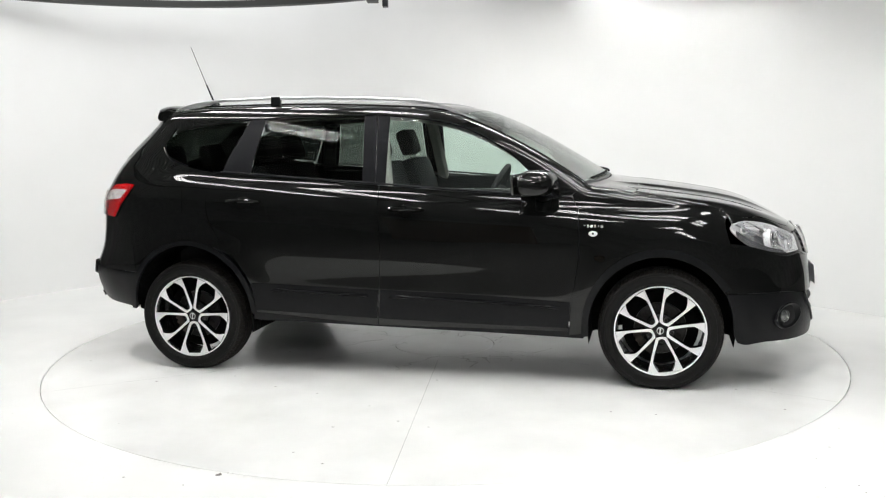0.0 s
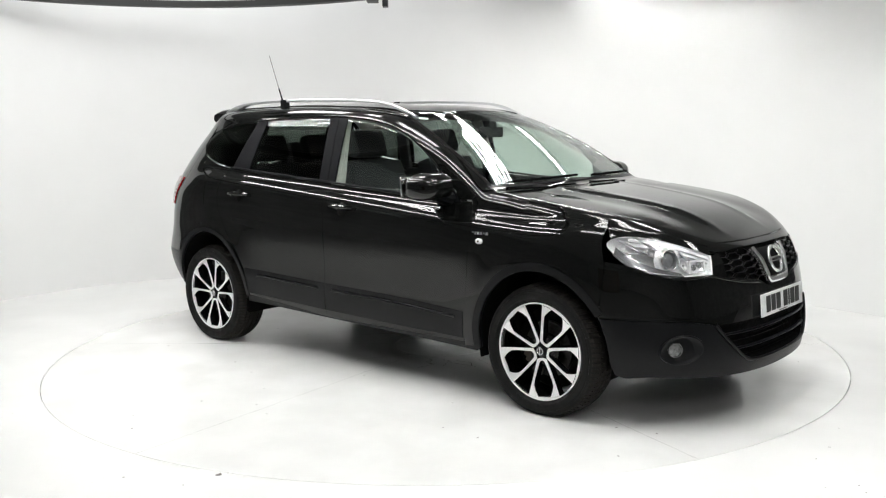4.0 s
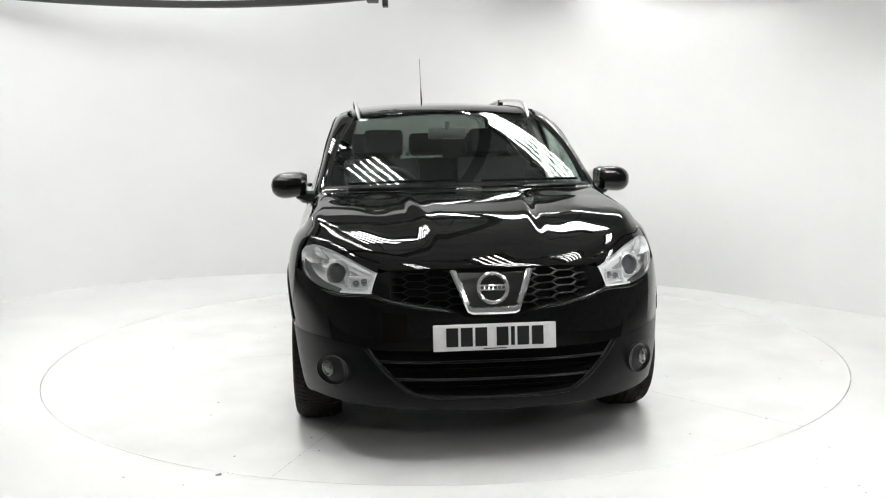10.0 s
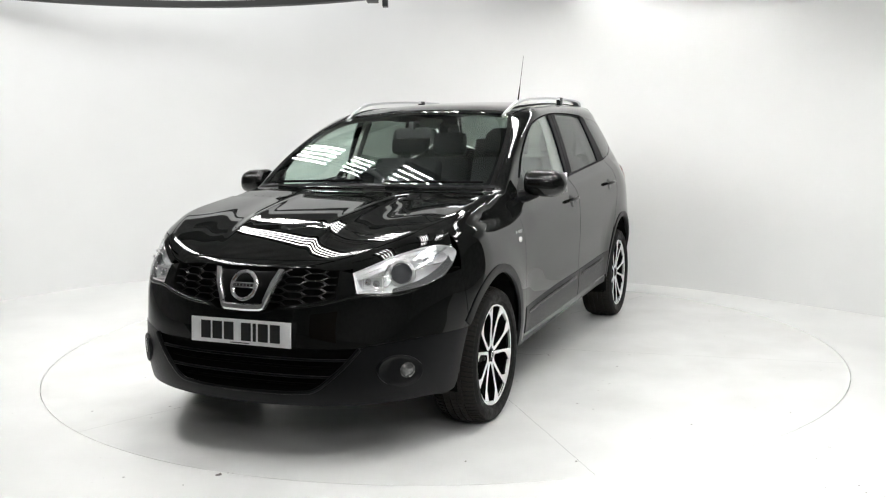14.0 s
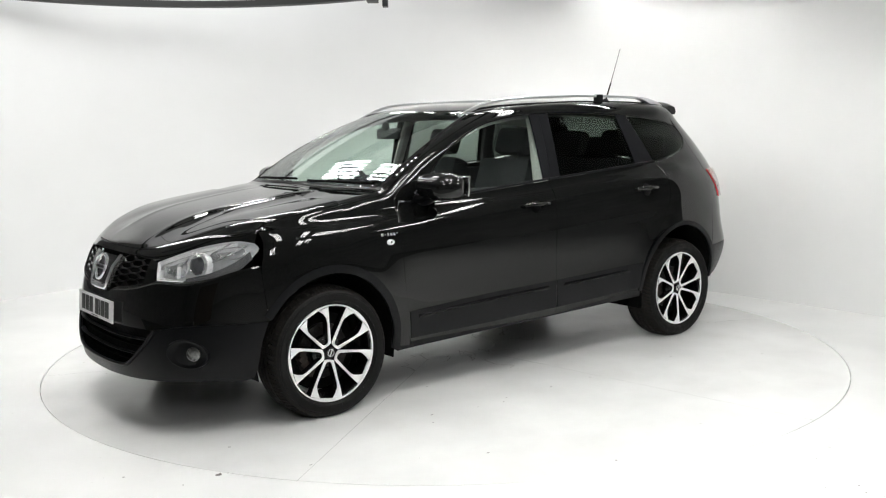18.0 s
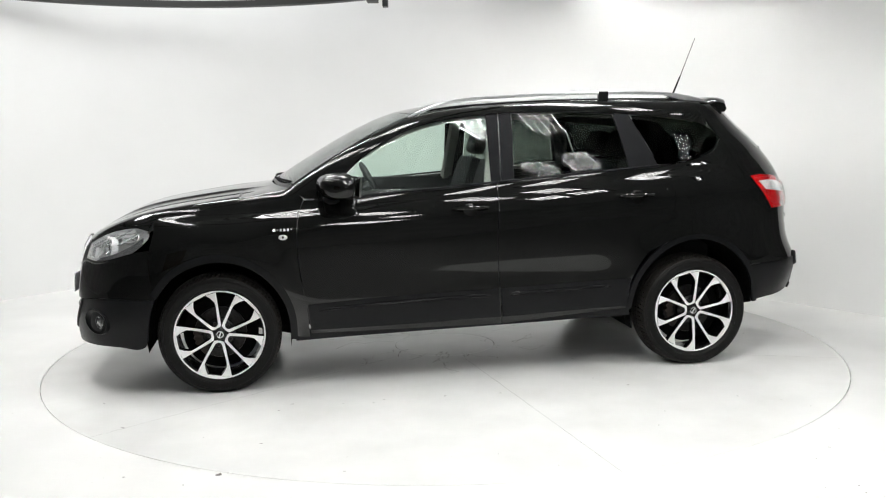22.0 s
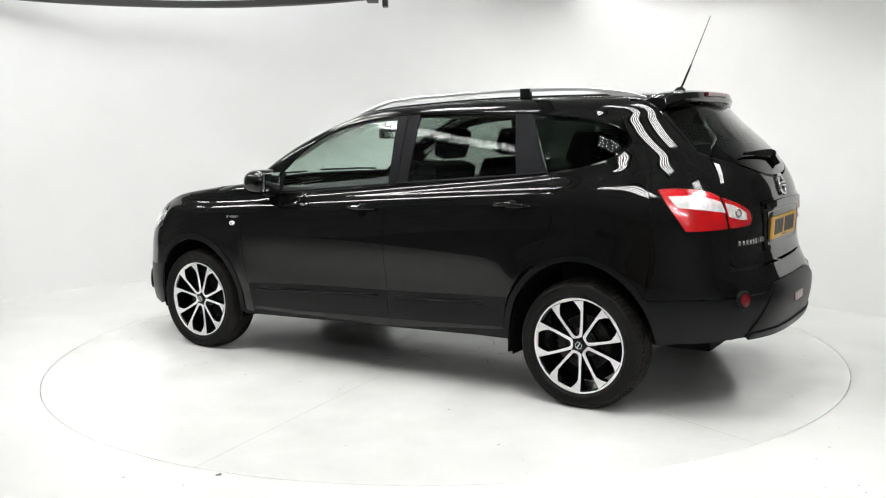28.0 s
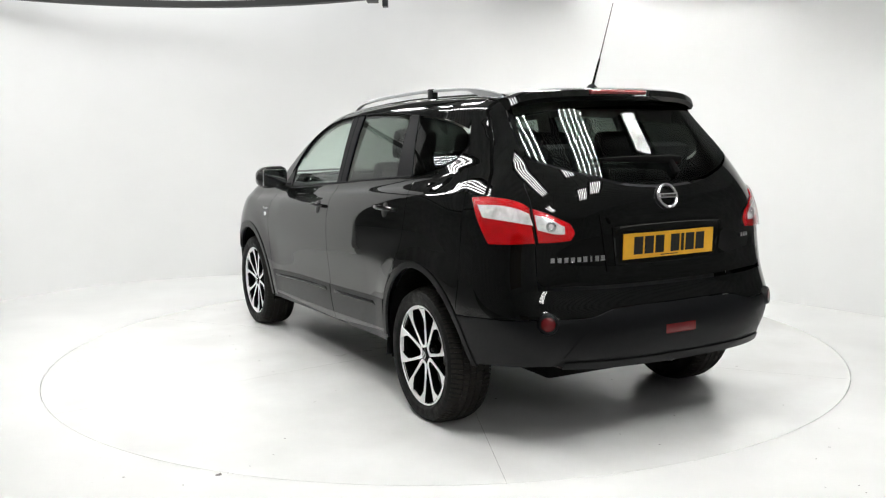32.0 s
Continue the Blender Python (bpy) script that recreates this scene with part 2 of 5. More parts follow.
front_round = smooth_table([0.2, 0.4, 0.6, 0.75, 0.9, 1.1], [2.65, 2.72, 2.55, 2.45, 2.06, 2.2])
rear_round = smooth_table([0.3, 0.6, 0.95, 1.2, 1.5], [2.9, 3.95, 3.7, 3.35, 3.5])
FRONT_C, REAR_C = 1.45, -1.15


def smooth_max(a, b, r):
    h = np.maximum(r - np.abs(a - b), 0) / r
    return np.maximum(a, b) + h * h * r * 0.25


def skin(x, y, z):
    """Below 0 inside the body, above 0 outside."""
    y = np.abs(y)
    lift = np.clip(-0.2 - x, -1.5, 1.2) * 0.075 * step(0.75, 1.0, z) * (1 - step(1.2, 1.5, z))
    w = half_width(z - lift)
    even = sum(half_width(np.clip(z - lift + d, 0.15, 1.62)) for d in (-0.09, -0.06, -0.03, 0.0, 0.03, 0.06, 0.09)) / 7
    tail = step(-1.4, -1.7, x) * step(0.8, 0.95, z) * step(1.5, 1.4, z)
    w = w + (even - w) * tail
    for wx, amp in ((WHEEL_X, 0.007), (-WHEEL_X, 0.008)):
        r = np.hypot(x - wx, (z - WHEEL_Z) * 0.98)
        w = w + amp * np.exp(-((r - 0.42) / 0.09) ** 2)
    for wx in (WHEEL_X, -WHEEL_X):
        r = np.hypot(x - wx, (z - WHEEL_Z) * 0.96)
        w = w + 0.003 * (1 - step(0.44, 0.58, r)) * step(0.45, 0.6, z)
    line = 1.062 - 0.075 * (x + 0.2) + 0.03 * step(-1.0, -1.7, x)
    w = w + 0.005 * (1 - step(line - 0.025, line + 0.025, z)) * step(0.8, 0.95, z) * step(0.95, 0.7, x) * step(-1.8, -1.5, x)
    w = w - 0.006 * np.exp(-((z - 0.60) / 0.12) ** 2) * (1 - step(0.75, 1.0, np.abs(x)))
    w = w - 0.010 * step(0.9, 1.5, np.abs(x)) * step(0.95, 1.3, z)
    front = x > 0
    c = np.where(front, FRONT_C, REAR_C)
    a = np.where(front, nose_x(z) - FRONT_C, tail_x(z) + REAR_C)
    n = np.where(front, front_round(z), rear_round(z))
    dx = np.maximum(np.where(front, x - c, c - x), 0) / np.maximum(a, 0.05)
    ring = ((dx ** n + (y / w) ** n) ** (1 / n) - 1) * w
    xs = x + np.where(x > 0, 0.20, 0.10) * y * y * step(-0.6, 0.5, np.abs(x + 0.2)) * np.where(x > 1.25, 0.35, 1)
    bonnet = step(0.95, 1.15, xs)
    ridge = 0.228 + 0.085 * (2.0 - x)
    h = top_z(xs)
    h = h - bonnet * (0.008 * (y / 0.75) ** 2 + (0.009 * step(ridge - 0.05, ridge + 0.06, y) - 0.0065 * np.exp(-((y - ridge) / 0.032) ** 2) + 0.007 * np.exp(-((y - ridge - 0.15) / 0.10) ** 2)) * step(2.10, 1.8, x) * step(1.05, 1.3, x))
    h = h - (1 - bonnet) * (0.0411 * (y / 0.65) ** 2.2) * step(0.9, 0.3, xs)
    return smooth_max(ring, z - h, 0.06)


def solve(base, way, far):
    """Where rays from base leave the body."""
    lo, hi = np.zeros(len(base)), np.full(len(base), far)
    for _ in range(28):
        mid = (lo + hi) / 2
        p = base + way * mid[:, None]
        out = skin(p[:, 0], p[:, 1], p[:, 2]) > 0
        hi, lo = np.where(out, mid, hi), np.where(out, lo, mid)
    return base + way * ((lo + hi) / 2)[:, None]


def normals(p):
    e = 1e-3
    g = np.stack([skin(*(p + d).T) - skin(*(p - d).T) for d in np.eye(3) * e], 1)
    return g / np.maximum(np.linalg.norm(g, axis=1, keepdims=True), 1e-9)


FRONT_AXIS, REAR_AXIS = 1.15, -1.3


def on_skin(space, uv):
    """Points of the skin: side (x, z), top (x, y), front or rear (turn in degrees from straight ahead, z)."""
    uv = np.asarray(uv, float).reshape(-1, 2)
    u, v = uv[:, 0], uv[:, 1]
    o = np.zeros(len(u))
    if space == "side":
        return solve(np.stack([u, o, v], 1), np.tile([0, 1.0, 0], (len(u), 1)), 1.2)
    if space == "top":
        return solve(np.stack([u, v, o + 0.6], 1), np.tile([0, 0, 1.0], (len(u), 1)), 1.4)
    a = np.radians(u)
    if space == "front":
        return solve(np.stack([o + FRONT_AXIS, o, v], 1), np.stack([np.cos(a), np.sin(a), o], 1), 2.0)
    return solve(np.stack([o + REAR_AXIS, o, v], 1), np.stack([-np.cos(a), np.sin(a), o], 1), 2.0)


def fy(y, z):
    """A place on the nose, by its y and z, as a front-space pair."""
    p = solve(np.array([[FRONT_AXIS, y, z]]), np.array([[1.0, 0, 0]]), 2.0)[0]
    return (math.degrees(math.atan2(p[1], p[0] - FRONT_AXIS)), z)


def fx(x, z):
    p = solve(np.array([[x, 0, z]]), np.array([[0, 1.0, 0]]), 1.2)[0]
    return (math.degrees(math.atan2(p[1], p[0] - FRONT_AXIS)), z)


def ry(y, z):
    p = solve(np.array([[REAR_AXIS, y, z]]), np.array([[-1.0, 0, 0]]), 2.0)[0]
    return (math.degrees(math.atan2(p[1], REAR_AXIS - p[0])), z)


def rx(x, z):
    p = solve(np.array([[x, 0, z]]), np.array([[0, 1.0, 0]]), 1.2)[0]
    return (math.degrees(math.atan2(p[1], REAR_AXIS - p[0])), z)


def nose(ys, zs, proud=0.0):
    """Points of the nose at given y and z, all at once."""
    ys, zs = np.asarray(ys, float), np.asarray(zs, float)
    p = solve(np.stack([ys * 0 + FRONT_AXIS, ys, zs], 1), np.tile([1.0, 0, 0], (len(ys), 1)), 2.0)
    return p + normals(p) * np.asarray(proud).reshape(-1, 1)


def many(space, uv, proud=0.0):
    p = on_skin(space, uv)
    return p + normals(p) * proud


def panel(name, space, bottom, top, left, right, mat, parent, nu=24, nv=16, thick=0.014, proud=0.0, gap=0.002, mirror=False, label="", bulge=0.0, calm=False):
    """A panel of the skin between four lines (bottom and top run the same way, left joins their starts, right their ends); thick turns inwards."""
    b, t = curve_through(bottom, nu), curve_through(top, nu)
    l = curve_through(left, nv) if left else b[0] + (t[0] - b[0]) * np.linspace(0, 1, nv)[:, None]
    r = curve_through(right, nv) if right else b[-1] + (t[-1] - b[-1]) * np.linspace(0, 1, nv)[:, None]
    u = np.linspace(0, 1, nu)[:, None, None]
    v = np.linspace(0, 1, nv)[None, :, None]
    g = (1 - v) * b[:, None] + v * t[:, None] + (1 - u) * l[None] + u * r[None] - (
        (1 - u) * (1 - v) * b[0] + u * (1 - v) * b[-1] + (1 - u) * v * t[0] + u * v * t[-1])
    p = on_skin(space, g.reshape(-1, 2))
    nrm = normals(p)
    p = p + nrm * proud
    if bulge:
        sh = (np.sin(np.pi * u) ** 0.5 * np.sin(np.pi * v) ** 0.5).reshape(-1)
        p = p + nrm * (bulge * sh)[:, None]
    P, N = p.reshape(nu, nv, 3), nrm.reshape(nu, nv, 3)
    if gap:
        for i, j in ((0, 1), (-1, -2)):
            for A, B in ((P[i], P[j]), (P[:, i], P[:, j])):
                d = B - A
                A += d * (gap / np.maximum(np.linalg.norm(d, axis=1, keepdims=True), gap * 1.5))
    inner = P - N * thick
    verts = np.concatenate([P.reshape(-1, 3), inner.reshape(-1, 3)])
    k = nu * nv
    faces = []
    for i in range(nu - 1):
        for j in range(nv - 1):
            a = i * nv + j
            f = (a, a + nv, a + nv + 1, a + 1)
            faces.append(f)
            faces.append(tuple(q + k for q in f[::-1]))
    rim = [i * nv for i in range(nu)] + [(nu - 1) * nv + j for j in range(1, nv)] + [i * nv + nv - 1 for i in range(nu - 2, -1, -1)] + [j for j in range(nv - 2, 0, -1)]
    for a, c in zip(rim, rim[1:] + rim[:1]):
        faces.append((c, a, a + k, c + k))
    # outward faces
    f0 = faces[0]
    nn = np.cross(verts[f0[1]] - verts[f0[0]], verts[f0[2]] - verts[f0[0]])
    flip = nn @ nrm[0] < 0
    if mirror:
        verts = verts * np.array([1, -1, 1])
        flip = not flip
    if flip:
        faces = [f[::-1] for f in faces]
    ob = mesh_ob(name, verts, faces, mat, parent, label)
    if calm:
        # blown glass: its normals turn evenly from edge to edge
        uu, vv = np.meshgrid(np.linspace(-1, 1, nu), np.linspace(-1, 1, nv), indexing="ij")
        q = np.stack([uu.ravel() ** 0, uu.ravel(), vv.ravel(), uu.ravel() * vv.ravel(), uu.ravel() ** 2, vv.ravel() ** 2], 1)
        q = q[:, :3]
        inner_part = (np.abs(vv.ravel()) < 0.75) & (np.abs(uu.ravel()) < 0.9) if nu > 45 else slice(None)
        nrm = q @ np.linalg.lstsq(q[inner_part], nrm[inner_part], rcond=None)[0]
        if space == "rear" and nu > 20:
            nrm[:, 1] *= 0.95
        nrm = nrm / np.linalg.norm(nrm, axis=1, keepdims=True)
    if not bulge:
        n2 = np.concatenate([nrm, -nrm]) * (np.array([1, -1, 1]) if mirror else 1)
        ob.data.normals_split_custom_set_from_vertices([tuple(q) for q in n2])
    return ob


def both(name, *args, **kw):
    """The same panel on the left and the right side."""
    return panel(name, *args, **kw), panel(name, *args, mirror=True, **kw)
# ---- the car ----
car = thing("car", "glossy black seven-seat crossover car with silver roof rails on the turntable", "car")


def fp(x, y, z):
    return (math.degrees(math.atan2(y, x - FRONT_AXIS)), z)


def rp(x, y, z):
    return (math.degrees(math.atan2(y, REAR_AXIS - x)), z)


def sym(pts):
    """A line from the left side to the middle, carried on to the right side."""
    return list(pts) + [(-a, b) for a, b in reversed(pts) if abs(a) > 1e-6]


def belt(x):
    return 1.111 - 0.075 * (x + 0.2)


def at(space, u, v, proud=0.0):
    p = on_skin(space, [(u, v)])
    n = normals(p)
    return Vector(p[0] + n[0] * proud), Vector(n[0])


def frame_at(p, n, up=Vector((0, 0, 1))):
    """A pose at p whose z axis points along n and whose y axis points up as far as it can."""
    n = n.normalized()
    x = up.cross(n).normalized()
    y = n.cross(x)
    return Matrix.Translation(p) @ Matrix((x, y, n)).transposed().to_4x4()


def flip(m):
    """The same pose on the other side of the car."""
    s = Matrix.Diagonal((1, -1, 1, 1))
    return s @ m


def over(pts, drop=0.0):
    """Side pairs (x, z) under points (x, y) of the skin's upper face."""
    return [(x, float(on_skin("top", [(x, y)])[0][2]) - drop) for x, y in pts]


def beside(pts):
    """Top pairs (x, y) at side pairs (x, z)."""
    return [(x, float(on_skin("side", [(x, z)])[0][1])) for x, z in pts]


WING_TOP = [(0.975, 1.108), (1.2, 1.058), (1.5, 1.026), (1.65, 0.984), (1.715, 0.955)]
BONNET_SIDE = [(2.066, 0.468), (2.004, 0.560), (1.905, 0.650)] + beside([(1.80, 0.932)] + WING_TOP[::-1])
# -- doors, wings, quarter panels
F_GAP = [(0.887, 0.30), (0.90, 0.42), (0.926, 0.573), (0.945, 0.736), (0.945, 0.90), (0.925, 1.0), (0.90, 1.045)]
B_GAP = [(-0.207, 0.30), (-0.203, 0.42), (-0.19, 0.556), (-0.18, 0.735), (-0.192, 1.02), (-0.20, belt(-0.2))]
R_GAP = [(-0.955, 0.36), (-0.965, 0.46), (-1.0, 0.57), (-1.08, 0.69), (-1.185, 0.82), (-1.238, 0.93), (-1.25, 1.04), (-1.225, 1.13), (-1.19, belt(-1.19))]
both("front_door", "side", [F_GAP[0], B_GAP[0]], [F_GAP[-1], (0.68, belt(0.68)), B_GAP[-1]], F_GAP, B_GAP, PAINT, car, nu=48, nv=34, gap=0.0025)
both("rear_door", "side", [B_GAP[0], R_GAP[0]], [B_GAP[-1], R_GAP[-1]], B_GAP, R_GAP, PAINT, car, nu=44, nv=34, gap=0.0025)
ARCH_F = [(0.975, 0.30), (0.988, 0.40), (1.03, 0.53), (1.12, 0.65), (1.25, 0.722), (1.38, 0.742), (1.52, 0.715), (1.63, 0.645), (1.715, 0.53)]
both("front_wing", "side", [(0.892, 0.28)] + ARCH_F, [(0.902, 1.052)] + WING_TOP, [(0.892, 0.28)] + F_GAP[1:-1] + [(0.902, 1.052)],
     [(1.715, 0.53), (1.735, 0.66), (1.74, 0.78), (1.722, 0.85), (1.712, 0.90), (1.715, 0.955)], PAINT, car, nu=60, nv=40, gap=0.0012)
both("pillar_foot", "side", [(0.775, 1.050), (0.898, 1.054)], [(0.793, 1.088), (0.972, 1.111)], None, None, PAINT, car, nu=10, nv=6, gap=0.001)
ARCH_R = [(-1.08, 0.69), (-1.20, 0.745), (-1.36, 0.768), (-1.52, 0.742), (-1.66, 0.66), (-1.735, 0.588)]
Q_EDGE = [(-1.735, 0.588), (-1.75, 0.75), (-1.75, 0.93), (-1.73, 1.08), (-1.68, 1.20), (-1.60, 1.345)]
both("quarter_panel", "side", ARCH_R, [(-1.19, 1.188), (-1.354, 1.213), (-1.456, 1.24), (-1.55, 1.279), (-1.60, 1.345)], R_GAP[3:], Q_EDGE, PAINT, car, nu=40, nv=40, gap=0.002)
GATE_GAP = [ry(.656, .61), ry(.656, .77), ry(.655, .93), ry(.648, 1.08), ry(.64, 1.18), ry(.607, 1.267), ry(.585, 1.364), ry(.558, 1.489), ry(.53, 1.55)]
D_EDGE = [rx(*q) for q in Q_EDGE] + [rx(-1.555, 1.42), rx(-1.52, 1.50), rx(-1.52, 1.55)]
both("rear_corner_panel", "rear", [rx(-1.735, .588), rx(-1.80, .590), ry(.75, .600), ry(.656, .61)], [D_EDGE[-1], GATE_GAP[-1]], D_EDGE, GATE_GAP, PAINT, car, nu=24, nv=60, gap=0.0015)
both("cant_rail", "side", [(0.80, 1.085), (0.699, 1.155), (0.571, 1.272), (0.41, 1.374), (0.247, 1.443), (0.083, 1.479), (-0.10, 1.502), (-0.31, 1.515), (-0.74, 1.512), (-1.06, 1.493), (-1.39, 1.459), (-1.53, 1.425)],
     over([(0.975, 0.728), (0.86, 0.717), (0.75, 0.704), (0.62, 0.682), (0.5, 0.656), (0.36, 0.617), (0.235, 0.579), (-0.1, 0.581), (-0.5, 0.589), (-1.2, 0.589), (-1.53, 0.561)]), None, None, PAINT, car, nu=90, nv=10, gap=0.0015)
# -- side glass and pillar trim
both("side_window", "side", [(0.66, belt(.66) + .004), (-0.163, belt(-.163) + .004)], [(0.655, 1.178), (0.571, 1.264), (0.41, 1.367), (0.247, 1.437), (0.083, 1.473), (-0.10, 1.496), (-0.16, 1.50)], None, None, CLEAR, car, nu=40, nv=20, thick=0.004, proud=-0.006, label="clear front side window")
both("side_window", "side", [(-0.300, belt(-.3) + .004), (-0.995, belt(-.995) + .004)], [(-0.315, 1.51), (-0.74, 1.507), (-0.93, 1.495)], None, None, TINT, car, nu=30, nv=18, thick=0.004, proud=-0.006, label="dark tinted rear side window", calm=True)
both("quarter_window", "side", [(-1.18, 1.192), (-1.354, 1.219), (-1.456, 1.247), (-1.545, 1.287)], [(-1.04, 1.488), (-1.20, 1.478), (-1.39, 1.452), (-1.49, 1.43)], None, [(-1.545, 1.287), (-1.582, 1.345), (-1.555, 1.395), (-1.49, 1.43)], DARKTINT, car, nu=28, nv=16, thick=0.004, proud=0.0, label="dark tinted quarter window", calm=True)
both("pillar_trim", "side", [(-0.162, belt(-.162)), (-0.219, belt(-.22))], [(-0.158, 1.503), (-0.232, 1.511)], None, None, SATIN, car, nu=6, nv=16, proud=0.001)
both("pillar_trim", "side", [(-0.224, belt(-.224)), (-0.299, belt(-.299))], [(-0.237, 1.511), (-0.314, 1.514)], None, None, SATIN, car, nu=6, nv=16, proud=0.001)
both("pillar_trim", "side", [(-0.997, belt(-.997)), (-1.178, belt(-1.178))], [(-0.932, 1.50), (-1.03, 1.497)], None, None, SATIN, car, nu=8, nv=16, proud=0.001)
both("mirror_sail", "side", [(0.84, belt(.84)), (0.662, belt(.662))], [(0.74, 1.13), (0.657, 1.18)], None, None, PLASTIC, car, nu=10, nv=8, proud=0.001)
# weather strips under the glass, drip lines over it
for s in (1, -1):
    for a, b in ((0.80, -0.197), (-0.205, -1.18)):
        bm = bmesh.new()
        xs = np.linspace(a, b, 24)
        pts = many("side", [(x, belt(x) + 0.006) for x in xs], 0.003)
        tube(bm, [(p[0], p[1] * s, p[2]) for p in pts], 0.007, 6)
        part("weather_strip", bm, SATIN, car)
    bm = bmesh.new()
    pts = many("side", curve_through([(0.699, 1.152), (0.571, 1.269), (0.41, 1.371), (0.247, 1.44), (0.083, 1.476), (-0.10, 1.499), (-0.31, 1.512), (-0.74, 1.509), (-0.94, 1.498)], 40), 0.002)
    tube(bm, [(p[0], p[1] * s, p[2]) for p in pts], 0.005, 6)
    part("window_trim", bm, BLACK, car)
# -- lower cladding, sills and arch lips
both("door_moulding", "side", [(0.885, 0.322), (0.43, 0.328), (-0.2, 0.345)], [(0.899, 0.468), (0.42, 0.496), (-0.185, 0.512)], None, None, PLASTIC, car, nu=40, nv=10, proud=0.004, thick=0.012, gap=0)
both("door_moulding", "side", [(-0.212, 0.345), (-0.955, 0.375)], [(-0.197, 0.512), (-0.975, 0.54)], None, None, PLASTIC, car, nu=30, nv=10, proud=0.004, thick=0.012, gap=0)
both("moulding_rib", "side", [(0.84, 0.428), (0.42, 0.452), (-0.14, 0.467)], [(0.845, 0.446), (0.42, 0.472), (-0.12, 0.488)], None, None, RIB, car, nu=40, nv=5, proud=0.007, thick=0.008, gap=0, bulge=0.013)
both("moulding_rib", "side", [(-0.25, 0.470), (-0.86, 0.492)], [(-0.265, 0.490), (-0.83, 0.511)], None, None, RIB, car, nu=30, nv=5, proud=0.007, thick=0.008, gap=0, bulge=0.013)
both("sill", "side", [(0.97, 0.262), (0.43, 0.278), (-0.27, 0.295), (-0.98, 0.315)], [(0.97, 0.315), (0.43, 0.325), (-0.27, 0.34), (-0.97, 0.375)], None, None, PLASTIC, car, nu=40, nv=6, proud=-0.004, thick=0.05, gap=0)


def arch_line(cx, rx_, rz_, a0, a1, n):
    return [(cx + rx_ * math.cos(radians(a0 + (a1 - a0) * i / (n - 1))), WHEEL_Z + rz_ * math.sin(radians(a0 + (a1 - a0) * i / (n - 1)))) for i in range(n)]


for cx, a0, a1, rz_ in ((WHEEL_X, -3, 147, 0.415), (-WHEEL_X, 4, 176, 0.418)):
    if cx > 0:
        a0, a1 = 186, 32
    both("arch_lip", "side", arch_line(cx, 0.388 if cx > 0 else 0.402, rz_ + (-0.008 if cx > 0 else 0.018), a0, a1, 9), arch_line(cx, 0.425 if cx > 0 else 0.430, rz_ + (0.034 if cx > 0 else 0.046), a0, a1, 9), None, None, PLASTIC, car, nu=40, nv=5, proud=0.006, thick=0.03, gap=0)
# wheel housings
for cx in (WHEEL_X, -WHEEL_X):
    for s in (1, -1):
        bm = bmesh.new()
        turn = range(-12, 193, 6) if cx > 0 else range(-12, 177, 6)
        line = [(cx + 0.392 * math.cos(radians(a)), WHEEL_Z + (0.425 if cx > 0 else 0.442) * math.sin(radians(a))) for a in turn]
        edge = [min(0.86, q[1] - 0.012) for q in on_skin("side", [(x, max(z, 0.34)) for x, z in line])]
        ring = [[bm.verts.new((x, s * y, z)) for (x, z), y in zip(line, edge)], [bm.verts.new((x, s * 0.50, z)) for x, z in line]]
        ring.append([bm.verts.new((cx + 0.1 * math.cos(radians(a)), s * 0.50, WHEEL_Z + 0.1 * math.sin(radians(a)))) for a in turn])
        for a, b in zip(ring, ring[1:]):
            for i in range(len(a) - 1):
                bm.faces.new((a[i], a[i + 1], b[i + 1], b[i]))
        part("wheel_housing", bm, BLACK, car)
# -- bonnet, screen, roof
panel("bonnet", "top", BONNET_SIDE, [(x, -y) for x, y in BONNET_SIDE],
      [(2.066, 0.468), (2.090, 0.3), (2.104, 0.15), (2.107, 0), (2.104, -0.15), (2.090, -0.3), (2.066, -0.468)],
      [BONNET_SIDE[-1], (1.045, 0.45), (1.075, 0.15), (1.078, 0), (1.075, -0.15), (1.045, -0.45), (BONNET_SIDE[-1][0], -BONNET_SIDE[-1][1])], PAINT, car, nu=130, nv=130, gap=0.003)
panel("cowl", "top", [(0.981, 0.735), (1.041, 0.45), (1.073, 0), (1.041, -0.45), (0.981, -0.735)],
      [(0.958, 0.725), (1.022, 0.45), (1.054, 0), (1.022, -0.45), (0.958, -0.725)], None, None, PLASTIC, car, nu=40, nv=6, proud=0.001)
panel("windscreen", "top", [(0.962, 0.70), (1.012, 0.5), (1.046, 0.2), (1.050, 0), (1.046, -0.2), (1.012, -0.5), (0.962, -0.70)], [(0.235, 0.552), (0.285, 0.3), (0.30, 0), (0.285, -0.3), (0.235, -0.552)],
      [(0.962, 0.70), (0.75, 0.675), (0.5, 0.628), (0.235, 0.552)], [(0.962, -0.70), (0.75, -0.675), (0.5, -0.628), (0.235, -0.552)], CLEAR, car, nu=50, nv=30, thick=0.005, proud=-0.001, label="clear windscreen", calm=True)
both("screen_trim", "top", [(0.975, 0.724), (0.75, 0.70), (0.5, 0.652), (0.235, 0.575)], [(0.962, 0.698), (0.75, 0.673), (0.5, 0.626), (0.235, 0.55)], None, None, BLACK, car, nu=30, nv=4, gap=0)
